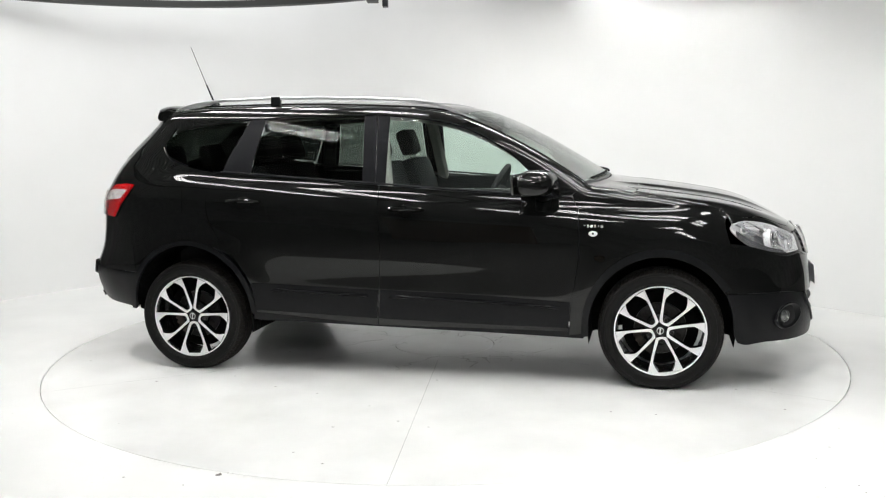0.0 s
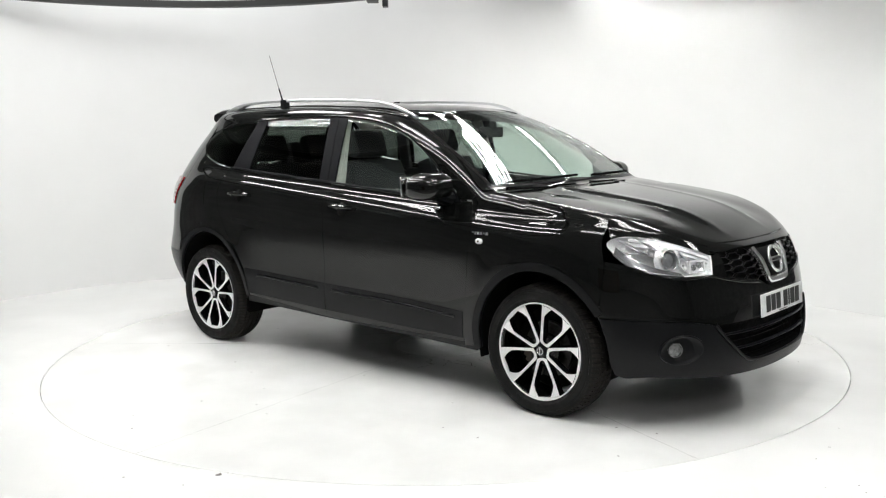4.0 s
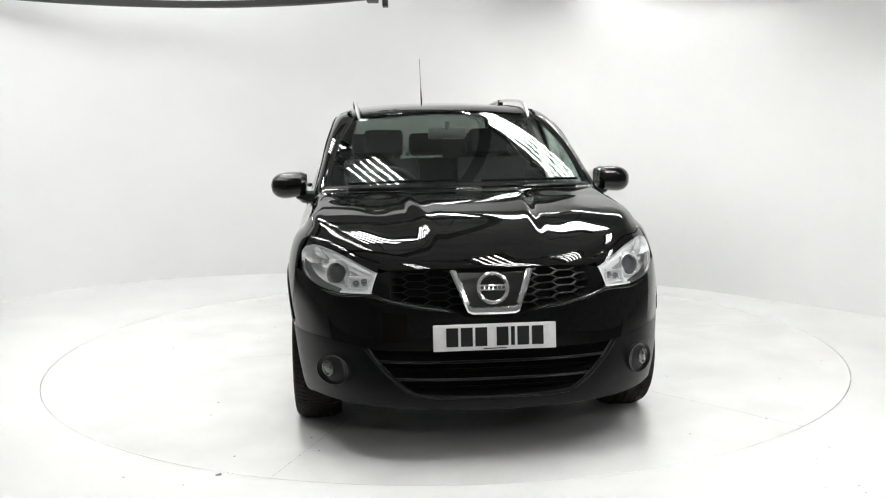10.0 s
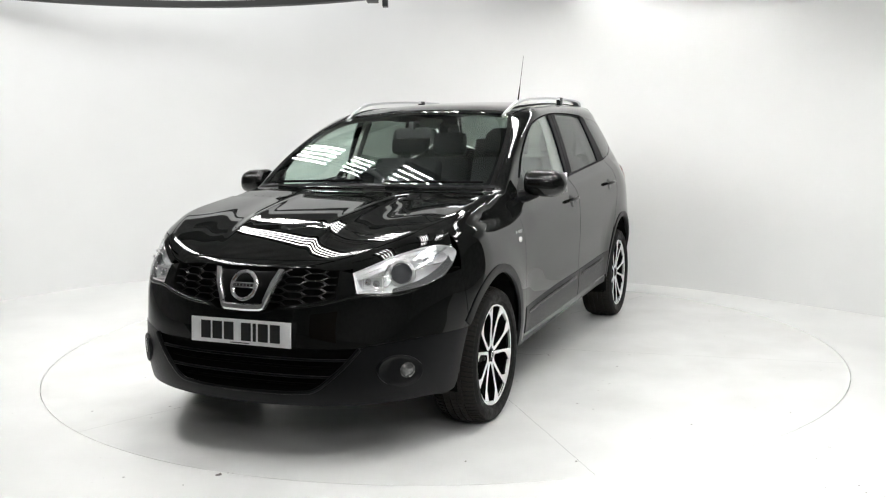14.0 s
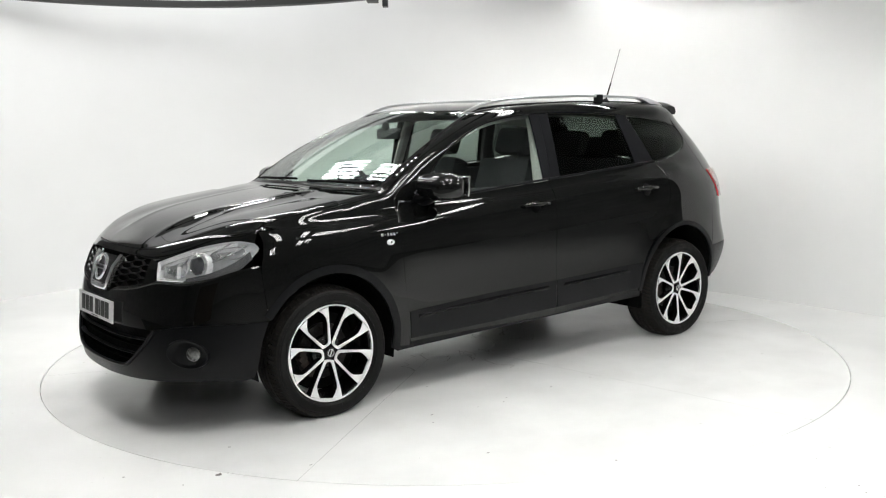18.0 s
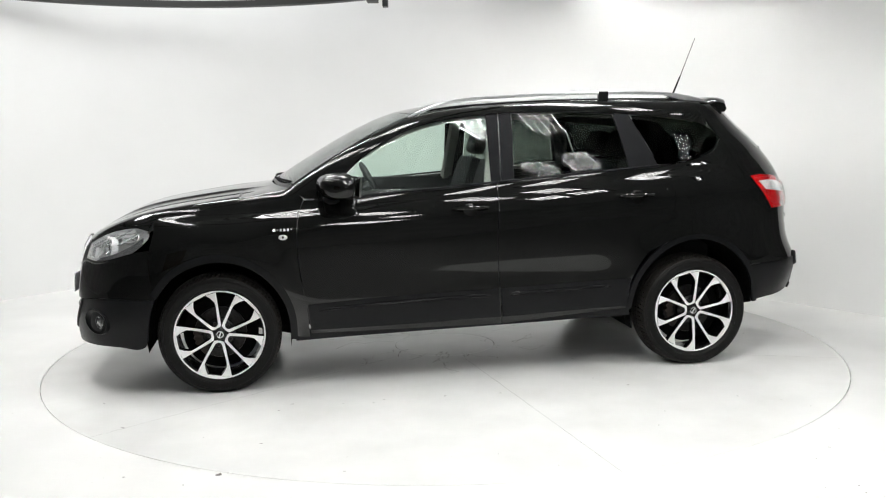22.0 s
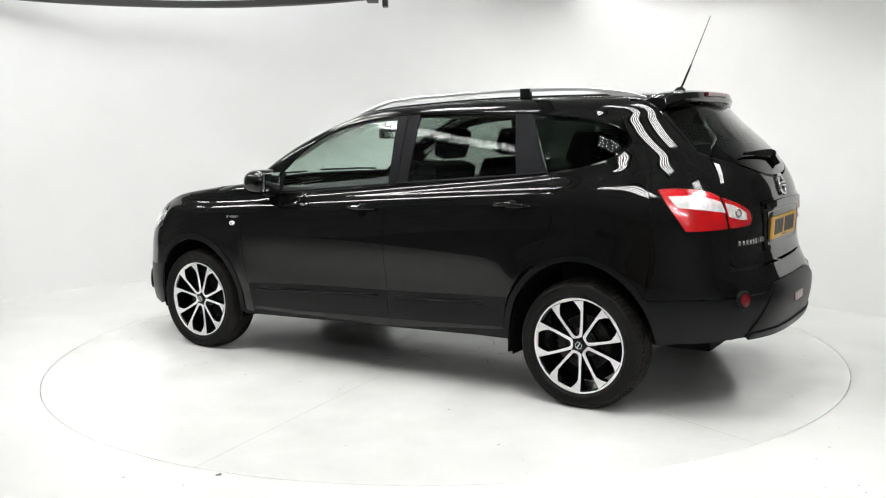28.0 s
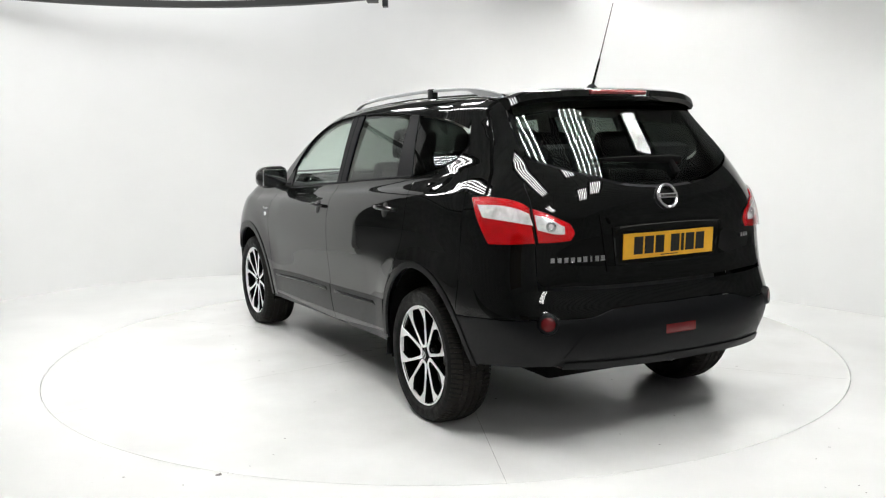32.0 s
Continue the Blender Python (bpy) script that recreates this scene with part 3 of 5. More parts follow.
panel("roof", "top", [(0.23, 0.565), (-0.5, 0.585), (-1.2, 0.585), (-1.60, 0.55)], [(0.23, -0.565), (-0.5, -0.585), (-1.2, -0.585), (-1.60, -0.55)],
      [(0.23, 0.565), (0.282, 0.3), (0.296, 0), (0.282, -0.3), (0.23, -0.565)], [(-1.60, 0.55), (-1.69, 0.3), (-1.71, 0), (-1.69, -0.3), (-1.60, -0.55)], PAINT, car, nu=60, nv=40, gap=0.002)
# -- tailgate
GLASS_SIDE = [ry(.588, 1.300), ry(.570, 1.364), ry(.545, 1.47), ry(.515, 1.545)]
GLASS_LOW = sym([ry(.588, 1.300), ry(.55, 1.272), ry(.48, 1.247), ry(.37, 1.212), ry(.21, 1.172), ry(.10, 1.160), ry(0.0, 1.158)])
gate = panel("tailgate", "rear", sym([ry(.650, .765), ry(.64, .742), ry(.5, .732), ry(0.0, .722)]), sym([ry(.600, 1.292), ry(.55, 1.264), ry(.48, 1.239), ry(.37, 1.204), ry(.21, 1.164), ry(.10, 1.152), ry(0.0, 1.150)]),
             GATE_GAP[1:5] + [ry(.600, 1.292)], [(-a, b) for a, b in GATE_GAP[1:5] + [ry(.600, 1.292)]], PAINT, car, nu=70, nv=36, gap=0.003)
both("tailgate_frame", "rear", [ry(.600, 1.294), ry(.585, 1.302)], [ry(.53, 1.55), ry(.512, 1.547)], [ry(.600, 1.294), ry(.583, 1.364), ry(.556, 1.489), ry(.53, 1.55)], [ry(.585, 1.302), ry(.567, 1.364), ry(.542, 1.47), ry(.512, 1.547)], PAINT, car, nu=5, nv=20, gap=0.001)
panel("rear_window", "rear", GLASS_LOW, sym([ry(.515, 1.545), ry(.3, 1.555), ry(0.0, 1.558)]), GLASS_SIDE, [(-a, b) for a, b in GLASS_SIDE], REARTINT, car, nu=50, nv=24, thick=0.004, label="dark tinted rear window", calm=True)
panel("plate_surround", "rear", sym([ry(.34, .79), ry(.2, .786), ry(0, .785)]), sym([ry(.375, 1.038), ry(.2, 1.046), ry(0, 1.048)]), None, None, PAINT, car, nu=30, nv=12, proud=0.007, thick=0.012, gap=0)
panel("plate_recess", "rear", sym([ry(.30, .815), ry(.15, .812), ry(0, .811)]), sym([ry(.32, .985), ry(.15, .99), ry(0, .991)]), None, None, PAINT, car, nu=26, nv=12, proud=0.010, thick=0.01, gap=0, bulge=-0.02)
panel("gate_handle", "rear", sym([ry(.33, 1.0), ry(0, 1.006)]), sym([ry(.345, 1.028), ry(0, 1.034)]), None, None, PAINT, car, nu=26, nv=6, proud=0.022, thick=0.02, gap=0)
panel("rear_bumper", "rear", sym([ry(.72, .605), ry(.6, .609), ry(.45, .613), ry(.39, .628), ry(.34, .639), ry(0, .640)]), sym([ry(.655, .725), ry(.5, .722), ry(0, .714)]), None, None, PAINT, car, nu=70, nv=10, thick=0.03, gap=0.001)
panel("rear_bumper_cover", "rear", sym([rx(-1.800, .358), ry(.80, .366), ry(.72, .376), ry(.59, .392), ry(.3, .390), ry(0, .385)]), sym([rx(-1.742, .583), rx(-1.80, .586), ry(.75, .597), ry(.6, .604), ry(.45, .608), ry(.39, .623), ry(.34, .634), ry(0, .635)]),
      [rx(-1.800, .358), rx(-1.770, .45), rx(-1.742, .583)], [(-a, b) for a, b in (rx(-1.800, .358), rx(-1.770, .45), rx(-1.742, .583))], PLASTIC, car, nu=90, nv=16, thick=0.04, proud=0.001, gap=0.001)
panel("bumper_insert", "rear", sym([ry(.585, .398), ry(.3, .393), ry(0, .388)]), sym([ry(.375, .622), ry(.33, .630), ry(0, .632)]), [ry(.585, .398), ry(.555, .47), ry(.48, .56), ry(.375, .622)], [(-a, b) for a, b in (ry(.585, .398), ry(.555, .47), ry(.48, .56), ry(.375, .622))], PLASTIC, car, nu=60, nv=14, proud=0.007, thick=0.02, gap=0)
panel("bumper_lip", "rear", sym([ry(.57, .388), ry(.3, .383), ry(0, .378)]), sym([ry(.565, .418), ry(.3, .415), ry(0, .412)]), None, None, PLASTIC, car, nu=60, nv=5, proud=0.016, thick=0.03, gap=0)
# -- nose
HEAD_LOW = [fp(2.137, .522, .733), fp(2.043, .643, .731), fp(1.93, .725, .749), fp(1.831, .773, .778), fp(1.755, .795, .835)]
HEAD_TOP = [fp(2.09, .482, .815), fp(2.02, .56, .852), fp(1.93, .65, .890), fp(1.80, .74, .912), fp(1.74, .79, .900)]
HEAD_TIP = [HEAD_LOW[-1], fp(1.722, .80, .875), HEAD_TOP[-1]]
panel("front_bumper", "front", sym([fx(1.72, .532), fx(1.88, .53), fy(.70, .526), fy(.60, .513), fy(.53, .500), fy(.27, .499), fy(0, .499)]),
      sym([fx(1.742, .80), HEAD_LOW[3], HEAD_LOW[2], HEAD_LOW[1], HEAD_LOW[0], fy(.43, .712), fy(.32, .690), fy(.19, .672), fy(.12, .642), fy(0, .640)]),
      [fx(1.72, .532), fx(1.737, .66), fx(1.742, .80)], [(-a, b) for a, b in (fx(1.72, .532), fx(1.737, .66), fx(1.742, .80))], PAINT, car, nu=120, nv=24, thick=0.02, gap=0.0008)
panel("front_bumper_cover", "front", sym([fx(1.722, .530), fx(1.757, .42), fx(1.775, .285), fx(1.81, .252), fx(1.93, .258), fy(.55, .252), fy(.28, .244), fy(0, .238)]),
      sym([fy(.53, .498), fy(.50, .452), fy(.43, .38), fy(.35, .318), fy(.2, .300), fy(0, .296)]), [fx(1.722, .530), fx(1.88, .528), fy(.70, .524), fy(.60, .511), fy(.53, .498)],
      [(-a, b) for a, b in (fx(1.722, .530), fx(1.88, .528), fy(.70, .524), fy(.60, .511), fy(.53, .498))], PLASTIC, car, nu=130, nv=24, thick=0.03, proud=0.0004, gap=0.001)
for sgn in (1, -1):
    bm = bmesh.new()
    edge = [HEAD_LOW[2], HEAD_LOW[1], HEAD_LOW[0], fy(.43, .712), fy(.32, .690), fy(.19, .672), fy(.155, .655)]
    pts = many("front", curve_through([(u, z - 0.012) for u, z in edge], 60), -0.0035)
    tube(bm, [(q[0], q[1] * sgn, q[2]) for q in pts], [0.002 + 0.006 * min(1, i / 8, (59 - i) / 8) for i in range(60)], 12)
    part("bumper_ridge", bm, PAINT, car)
BROW = [fp(x, y, float(on_skin("top", [(x, y)])[0][2]) - 0.002) for x, y in BONNET_SIDE[:5]]
both("lamp_brow", "front", HEAD_TOP, BROW, None, None, PAINT, car, nu=40, nv=6, gap=0.0008)
panel("bonnet_lip", "front", sym([fy(.49, .838), fy(.42, .826), fy(.3, .833), fy(.2, .834), fy(0, .834)]), sym([fp(2.058, .447, .866), fp(2.092, .3, .858), fp(2.108, .15, .855), fp(2.11, 0, .855)]), None, None, PAINT, car, nu=60, nv=5, thick=0.02, gap=0)
both("grille_cheek", "front", [fy(.43, .712), HEAD_LOW[0]], [fy(.425, .826), HEAD_TOP[0]], None, None, PAINT, car, nu=8, nv=10, thick=0.03)
panel("grille_backing", "front", sym([fy(.43, .712), fy(.32, .690), fy(.19, .672), fy(.12, .642), fy(0, .640)]), sym([fy(.425, .827), fy(.3, .834), fy(.2, .836), fy(0, .836)]), None, None, BLACK, car, nu=50, nv=14, thick=0.01, bulge=-0.07, gap=0)
panel("intake_backing", "front", sym([fy(.53, .493), fy(.50, .452), fy(.43, .38), fy(.35, .318), fy(.2, .300), fy(0, .296)]), sym([fy(.53, .500), fy(.4, .499), fy(.27, .499), fy(0, .499)]), None, None, BLACK, car, nu=60, nv=14, thick=0.01, bulge=-0.07, gap=0)
for z, w, d in ((0.447, 0.50, -0.012), (0.373, 0.425, -0.012), (0.41, 0.46, -0.035), (0.335, 0.36, -0.03)):
    bm = bmesh.new()
    pts = nose(np.linspace(-w, w, 40), np.full(40, z), d)
    tube(bm, pts, 0.006, 6, flat=2.0)
    part("intake_slat", bm, PLASTIC if d > -0.02 else BLACK, car)
for sgn in (1, -1):
    bm = bmesh.new()
    pts = many("front", curve_through([fy(.535, .497), fy(.50, .452), fy(.43, .38), fy(.35, .318), fy(.27, .304), fy(.14, .299), fy(0.0, .297)], 40), 0.001)
    tube(bm, [(q[0], q[1] * sgn, q[2]) for q in pts], [0.011 - 0.004 * i / 39 for i in range(40)], 8)
    part("intake_lip", bm, PLASTIC, car)
# honeycomb bars of the grille
CW, CH = 0.182, 0.0158
edges = []
for r in range(-1, 14):
    for c in range(-1, 6):
        y0 = 0.14 + c * CW + (CW / 2 if r % 2 else 0)
        z0 = 0.675 + r * CH
        corners = [(y0 - CW * .33, z0), (y0 - CW * .17, z0 + CH), (y0 + CW * .17, z0 + CH), (y0 + CW * .33, z0), (y0 + CW * .67, z0)]
        for (ya, za), (yb, zb) in zip(corners, corners[1:]):
            ym, zm = (ya + yb) / 2, (za + zb) / 2
            if 0.105 + (zm - .645) * 0.28 < ym < 0.425 and 0.676 + max(0, ym - 0.15) * 0.13 < zm < 0.826:
                edges.append((ya, za, yb, zb))
edges = np.array(edges)
starts, ends = nose(edges[:, 0], edges[:, 1], -0.012), nose(edges[:, 2], edges[:, 3], -0.012)
for s in (1, -1):
    bm = bmesh.new()
    for pa, pb in zip(starts, ends):
        tube(bm, [(pa[0], pa[1] * s, pa[2]), (pb[0], pb[1] * s, pb[2])], 0.0038, 5, flat=2.0)
    part("grille_mesh", bm, GRILLE, car)
# chrome V round the badge
bm = bmesh.new()
vline = [(0.178, 0.818), (0.155, 0.765), (0.125, 0.69), (0.108, 0.655), (0.09, 0.647), (0.0, 0.645)]
vline = vline + [(-y, z) for y, z in reversed(vline[:-1])]
prev = None
for (y, z) in vline:
    f = min(1, max(0, (z - .66) / .02))
    dy, dz = (0.028 * f, 0.030 * (1 - f))
    sgn = 1 if y > 0 else -1
    ring = []
    for ddy, ddz, pr in ((0, 0, -0.01), (0, 0, 0.010), (.25, .25, .016), (.8, .8, .016), (1, 1, .010), (1, 1, -.01)):
        yy, zz = y - sgn * dy * ddy, z + dz * ddz
        if abs(y) < .01:
            yy = 0
        ring.append(bm.verts.new(nose([yy], [zz], pr)[0]))
    if prev:
        for i in range(5):
            bm.faces.new((prev[i], prev[i + 1], ring[i + 1], ring[i]))
    else:
        bm.faces.new(ring)
    prev = ring
bm.faces.new(prev)
part("grille_frame", bm, CHROME, car, "chrome V-shaped grille frame")
panel("badge_plate", "front", [fy(.10, .672), fy(-.10, .672)], [fy(.148, .818), fy(-.148, .818)], None, None, GRILLE, car, nu=14, nv=10, proud=-0.004)


def badge(m, r, parent):
    bm = bmesh.new()
    pts = [m @ Vector((r * math.cos(a), r * math.sin(a), 0.004)) for a in np.linspace(0, 2 * math.pi, 33)[:-1]]
    tube(bm, pts, r * 0.15, 8, closed=True, up=m.to_3x3() @ Vector((0, 0, 1)))
    b = part("badge", bm, CHROME, parent, "round chrome badge")
    bm = bmesh.new()
    box(bm, 0, 0, 0.009, r * 2.15, r * 0.42, 0.008, 0.002, m)
    part("badge_bar", bm, CHROME, b)
    bm = bmesh.new()
    for i in range(6):
        box(bm, (i - 2.5) * r * 0.29, 0, 0.0135, r * 0.2, r * 0.2, 0.002, 0, m)
    part("badge_mark", bm, INK, b)


p, n = at("front", fy(0, .752)[0], .752, 0.006)
badge(frame_at(p, n), 0.062, car)
p, n = at("rear", ry(0, 1.105)[0], 1.105, 0.004)
badge(frame_at(p, n), 0.052, car)


def plate(space, u, z, proud, mat, name):
    p, n = at(space, u, z, proud)
    n.y = 0
    m = frame_at(p, n)
    bm = bmesh.new()
    box(bm, 0, 0, 0, 0.52, 0.111, 0.006, 0.002, m)
    pl = part(name, bm, mat, car, "number plate with dark bars for characters")
    x = -0.205
    for i in range(7):
        w = 0.016 if i == 4 else 0.05
        bm = bmesh.new()
        box(bm, x + w / 2, 0.002, 0.0045, w, 0.079, 0.0016, 0, m)
        part("character_bar", bm, INK, pl)
        x += w + (0.040 if i == 2 else 0.011)
    bm = bmesh.new()
    box(bm, 0, -0.048, 0.0042, 0.10, 0.004, 0.001, 0, m)
    part("maker_bar", bm, INK, pl)


plate("front", 0, .555, 0.012, PLATEW, "front_plate")
plate("rear", 0, .895, 0.008, PLATEY, "rear_plate")
# name bars on the tailgate and the wings
for i in range(9):
    p, n = at("rear", ry(.478 - (i - 4) * 0.0285, .853)[0], .853, 0.0015)
    bm = bmesh.new()
    box(bm, 0, 0, 0.001, 0.0175 if i != 6 else 0.006, 0.021, 0.005, 0.0015, frame_at(p, n))
    part("name_bar", bm, CHROME, car)
p, n = at("rear", ry(-.50, .90)[0], .90, 0.002)
m = frame_at(p, n)
for i in range(3):
    bm = bmesh.new()
    box(bm, (i - 1) * 0.022, 0, 0.001, 0.016, 0.020, 0.004, 0.001, m)
    part("name_bar", bm, CHROME, car)
for s in (1, -1):
    p, n = at("side", 1.022, .890, 0.001)
    m = frame_at(p, n)
    m = m if s > 0 else flip(m)
    for i, w in enumerate((0.02, 0.01, 0.014, 0.018, 0.016, 0.014)):
        bm = bmesh.new()
        box(bm, (-0.047 + i * 0.0185), 0.004 if i == 5 else 0, 0.001, w * 0.7, 0.015 if i not in (1, 5) else 0.006, 0.002, 0, m)
        part("name_bar", bm, RAIL, car)
    p, n = at("side", 1.022, .850, 0.0)
    m = frame_at(p, n)
    m = m if s > 0 else flip(m)
    bm = bmesh.new()
    lathe(bm, [(0.0001, 0.009), (0.012, 0.008), (0.022, 0.005), (0.026, -0.002)], 24, "z", m @ Matrix.Diagonal((1, 0.62, 1, 1)))
    rep = part("side_repeater", bm, LAMPWHITE, car, "clear oval side indicator")
    bm = bmesh.new()
    lathe(bm, [(0.0001, 0.0095), (0.006, 0.009), (0.007, 0.006)], 12, "z", m)
    part("bulb", bm, BLACK, rep)
# -- lamps
for s in (False, True):
    sg = -1 if s else 1
    lamp = panel("headlamp", "front", HEAD_LOW, HEAD_TOP, None, HEAD_TIP, REFLECTOR, car, nu=36, nv=16, thick=0.004, bulge=-0.06, gap=0.001, mirror=s, label="clear headlamp with a chrome projector")
    panel("lens", "front", HEAD_LOW, HEAD_TOP, None, HEAD_TIP, LENS, lamp, nu=36, nv=16, thick=0.003, proud=0.001, mirror=s, gap=0.002)
    for (x, y, z), r, sink in (((1.985, 0.668, 0.812), 0.042, -0.022),):
        p, n = at("front", *fp(x, y, z), sink)
        m = frame_at(p, (n * 0.4 + Vector((0.93, 0.30, 0.02))).normalized())
        m = m if sg > 0 else flip(m)
        for k, (prof, mat) in enumerate((([(r * 0.93, -0.03), (r * 0.98, 0.006), (r * 1.08, 0.012), (r * 1.17, 0.008), (r * 1.2, -0.01)], CHROME),
                                         ([(r * 1.2, -0.004), (r * 1.27, 0.004), (r * 1.4, 0.004), (r * 1.46, -0.004), (r * 1.5, -0.03)], LAMPWHITE))):
            bm = bmesh.new()
            lathe(bm, prof, 36, "z", m)
            part("lamp_ring", bm, mat, lamp)
        bm = bmesh.new()
        lathe(bm, [(0.0001, 0.006), (r * .5, 0.003), (r * .8, -0.006), (r * 0.96, -0.016)], 32, "z", m)
        part("projector", bm, PROJ, lamp)
        for a in range(20, 200, 45):
            bm = bmesh.new()
            box(bm, r * 1.36 * math.cos(radians(a)), r * 1.36 * math.sin(radians(a)), 0.006, 0.022, 0.009, 0.008, 0.002, m @ pose(0, 0, 0, 0, 0, 0))
            part("ring_clip", bm, LAMPWHITE, lamp)
    # mirror bowls of the indicator and the main beam
    for (x, y, z), r, wide, tall, sink in (((1.845, 0.742, 0.868), 0.048, 1.55, 0.72, -0.016), ((1.925, 0.695, 0.850), 0.030, 1.5, 0.9, -0.020), ((2.045, 0.61, 0.792), 0.034, 0.9, 1.1, -0.022)):
        p, n = at("front", *fp(x, y, z), sink)
        m = frame_at(p, (n + Vector((0.25, 0.0, 0.12))).normalized())
        m = m if sg > 0 else flip(m)
        bm = bmesh.new()
        lathe(bm, [(r * 1.05, -0.004), (r, 0.003), (r * .93, -0.004), (r * .75, -0.013), (r * .45, -0.022), (r * .2, -0.025), (r * .14, -0.014), (0.0001, -0.012)], 28, "z", m @ Matrix.Diagonal((wide, tall, 1, 1)))
        part("lamp_bowl", bm, BOWL, lamp)
    # square lamp cell beside the grille
    p, n = at("front", *fp(2.085, 0.575, 0.776), -0.018)
    m = frame_at(p, (n * 0.5 + Vector((0.9, 0.25, 0.02))).normalized())
    m = m if sg > 0 else flip(m)
    bm = bmesh.new()
    for cx, cy, sx, sy in ((0, 0.024, 0.088, 0.006), (0, -0.026, 0.088, 0.007), (-0.044, 0, 0.007, 0.052), (0.044, 0, 0.006, 0.052)):
        box(bm, cx, cy, 0.002, sx, sy, 0.016, 0.002, m)
    cell = part("lamp_cell", bm, LAMPWHITE, lamp)
    bm = bmesh.new()
    box(bm, 0, 0, -0.012, 0.084, 0.05, 0.006, 0, m)
    part("cell_back", bm, FACET, cell)
    for cx, cy in ((-0.022, 0.004), (0.014, -0.004)):
        bm = bmesh.new()
        lathe(bm, [(0.0001, 0.004), (0.008, 0.003), (0.012, -0.002), (0.015, 0.004), (0.017, -0.008)], 18, "z", m @ Matrix.Translation((cx, cy, -0.004)))
        part("bulb", bm, CHROME, cell)
    # stepped mirror strip along the upper edge
    for row in range(2):
        d0, d1 = 0.006 + 0.017 * row, 0.021 + 0.017 * row
        panel("mirror_strip", "front", [(u, z - d1) for u, z in HEAD_TOP[:4]], [(u, z - d0) for u, z in HEAD_TOP[:4]], None, None, FACET, lamp, nu=30, nv=4, thick=0.004, proud=-0.008 - 0.004 * row, mirror=s, gap=0)
    # fins that run from the upper edge down to the projector, and the smoked outer trim
    for (x0, y0, z0), (x1, y1, z1) in (((1.80, 0.722, 0.915), (1.93, 0.70, 0.858)), ((1.75, 0.762, 0.90), (1.90, 0.722, 0.835)), ((2.02, 0.63, 0.845), (2.05, 0.61, 0.80))):
        bm = bmesh.new()
        pts = [at("front", *fp(x0 + (x1 - x0) * t, y0 + (y1 - y0) * t, z0 + (z1 - z0) * t), -0.012)[0] for t in np.linspace(0, 1, 7)]
        tube(bm, [(q.x, q.y * sg, q.z) for q in pts], 0.006, 6)
        part("lamp_fin", bm, CHROME, lamp)
    panel("smoked_trim", "front", HEAD_LOW[1:], [fp(2.035, .645, .747), fp(1.93, .728, .778), fp(1.835, .772, .822), fp(1.765, .79, .868)], None, None, SMOKED, lamp, nu=24, nv=6, thick=0.004, proud=-0.012, mirror=s, gap=0)
    for line, mat, rad in ((HEAD_LOW[1:], SMOKED, 0.006), ([HEAD_LOW[0], HEAD_TOP[0]], LAMPWHITE, 0.007), (HEAD_LOW[:2], LAMPWHITE, 0.007), (HEAD_TOP, LAMPWHITE, 0.004)):
        bm = bmesh.new()
        pts = [at("front", a, z, -0.006)[0] for a, z in curve_through(line, 20)]
        tube(bm, [(q.x, q.y * sg, q.z) for q in pts], rad, 6)
        part("lamp_bezel", bm, mat, lamp)
    # tail lamp: red body, clear upper band
    low = [rp(-1.905, .793, .918), rp(-1.99, .74, .920), rp(-2.072, .662, .926)]
    top = [rp(-1.764, .795, 1.116), rp(-1.835, .762, 1.122), rp(-1.978, .677, 1.102), rp(-2.020, .655, 1.078)]
    tail = panel("tail_lamp", "rear", low, top, [low[0], rp(-1.849, .806, 1.001), top[0]], None, RED, car, nu=20, nv=14, thick=0.02, proud=0.005, mirror=s, label="red and clear tail lamp")
    panel("clear_band", "rear", [rp(-1.860, .79, 1.032), rp(-1.96, .73, 1.020), rp(-2.056, .662, 1.004)], [rp(-1.815, .79, 1.083), rp(-1.9, .73, 1.084), rp(-1.98, .68, 1.070), rp(-2.026, .660, 1.052)], None, None, TAILCLEAR, tail, nu=18, nv=8, thick=0.01, proud=0.008, mirror=s, gap=0)
    low = [rp(-2.078, .650, .927), rp(-2.115, .59, .929), rp(-2.139, .523, .935)]
    top = [rp(-2.026, .645, 1.076), rp(-2.08, .59, 1.050), rp(-2.126, .519, 1.010)]
    gate_lamp = panel("gate_lamp", "rear", low, top, None, [low[-1], rp(-2.142, .502, .968), top[-1]], RED, car, nu=14, nv=12, thick=0.02, proud=0.005, mirror=s, label="red and clear lamp on the tailgate")
    panel("clear_band", "rear", [rp(-2.066, .646, .985), rp(-2.112, .585, .966), rp(-2.130, .548, .965)], [rp(-2.040, .642, 1.048), rp(-2.08, .59, 1.028), rp(-2.115, .540, .996)], None, None, TAILCLEAR, gate_lamp, nu=12, nv=8, thick=0.01, proud=0.008, mirror=s, gap=0)
    for edge in ((rp(-1.905, .793, .918), rp(-1.99, .74, .920), rp(-2.072, .662, .926), rp(-1.764, .795, 1.116), rp(-1.835, .762, 1.122), rp(-1.978, .677, 1.102), rp(-2.020, .655, 1.078)),
                 (rp(-2.078, .650, .927), rp(-2.115, .59, .929), rp(-2.139, .523, .935), rp(-2.026, .645, 1.076), rp(-2.08, .59, 1.050), rp(-2.126, .519, 1.010))):
        lo, hi = edge[:3], edge[3:]
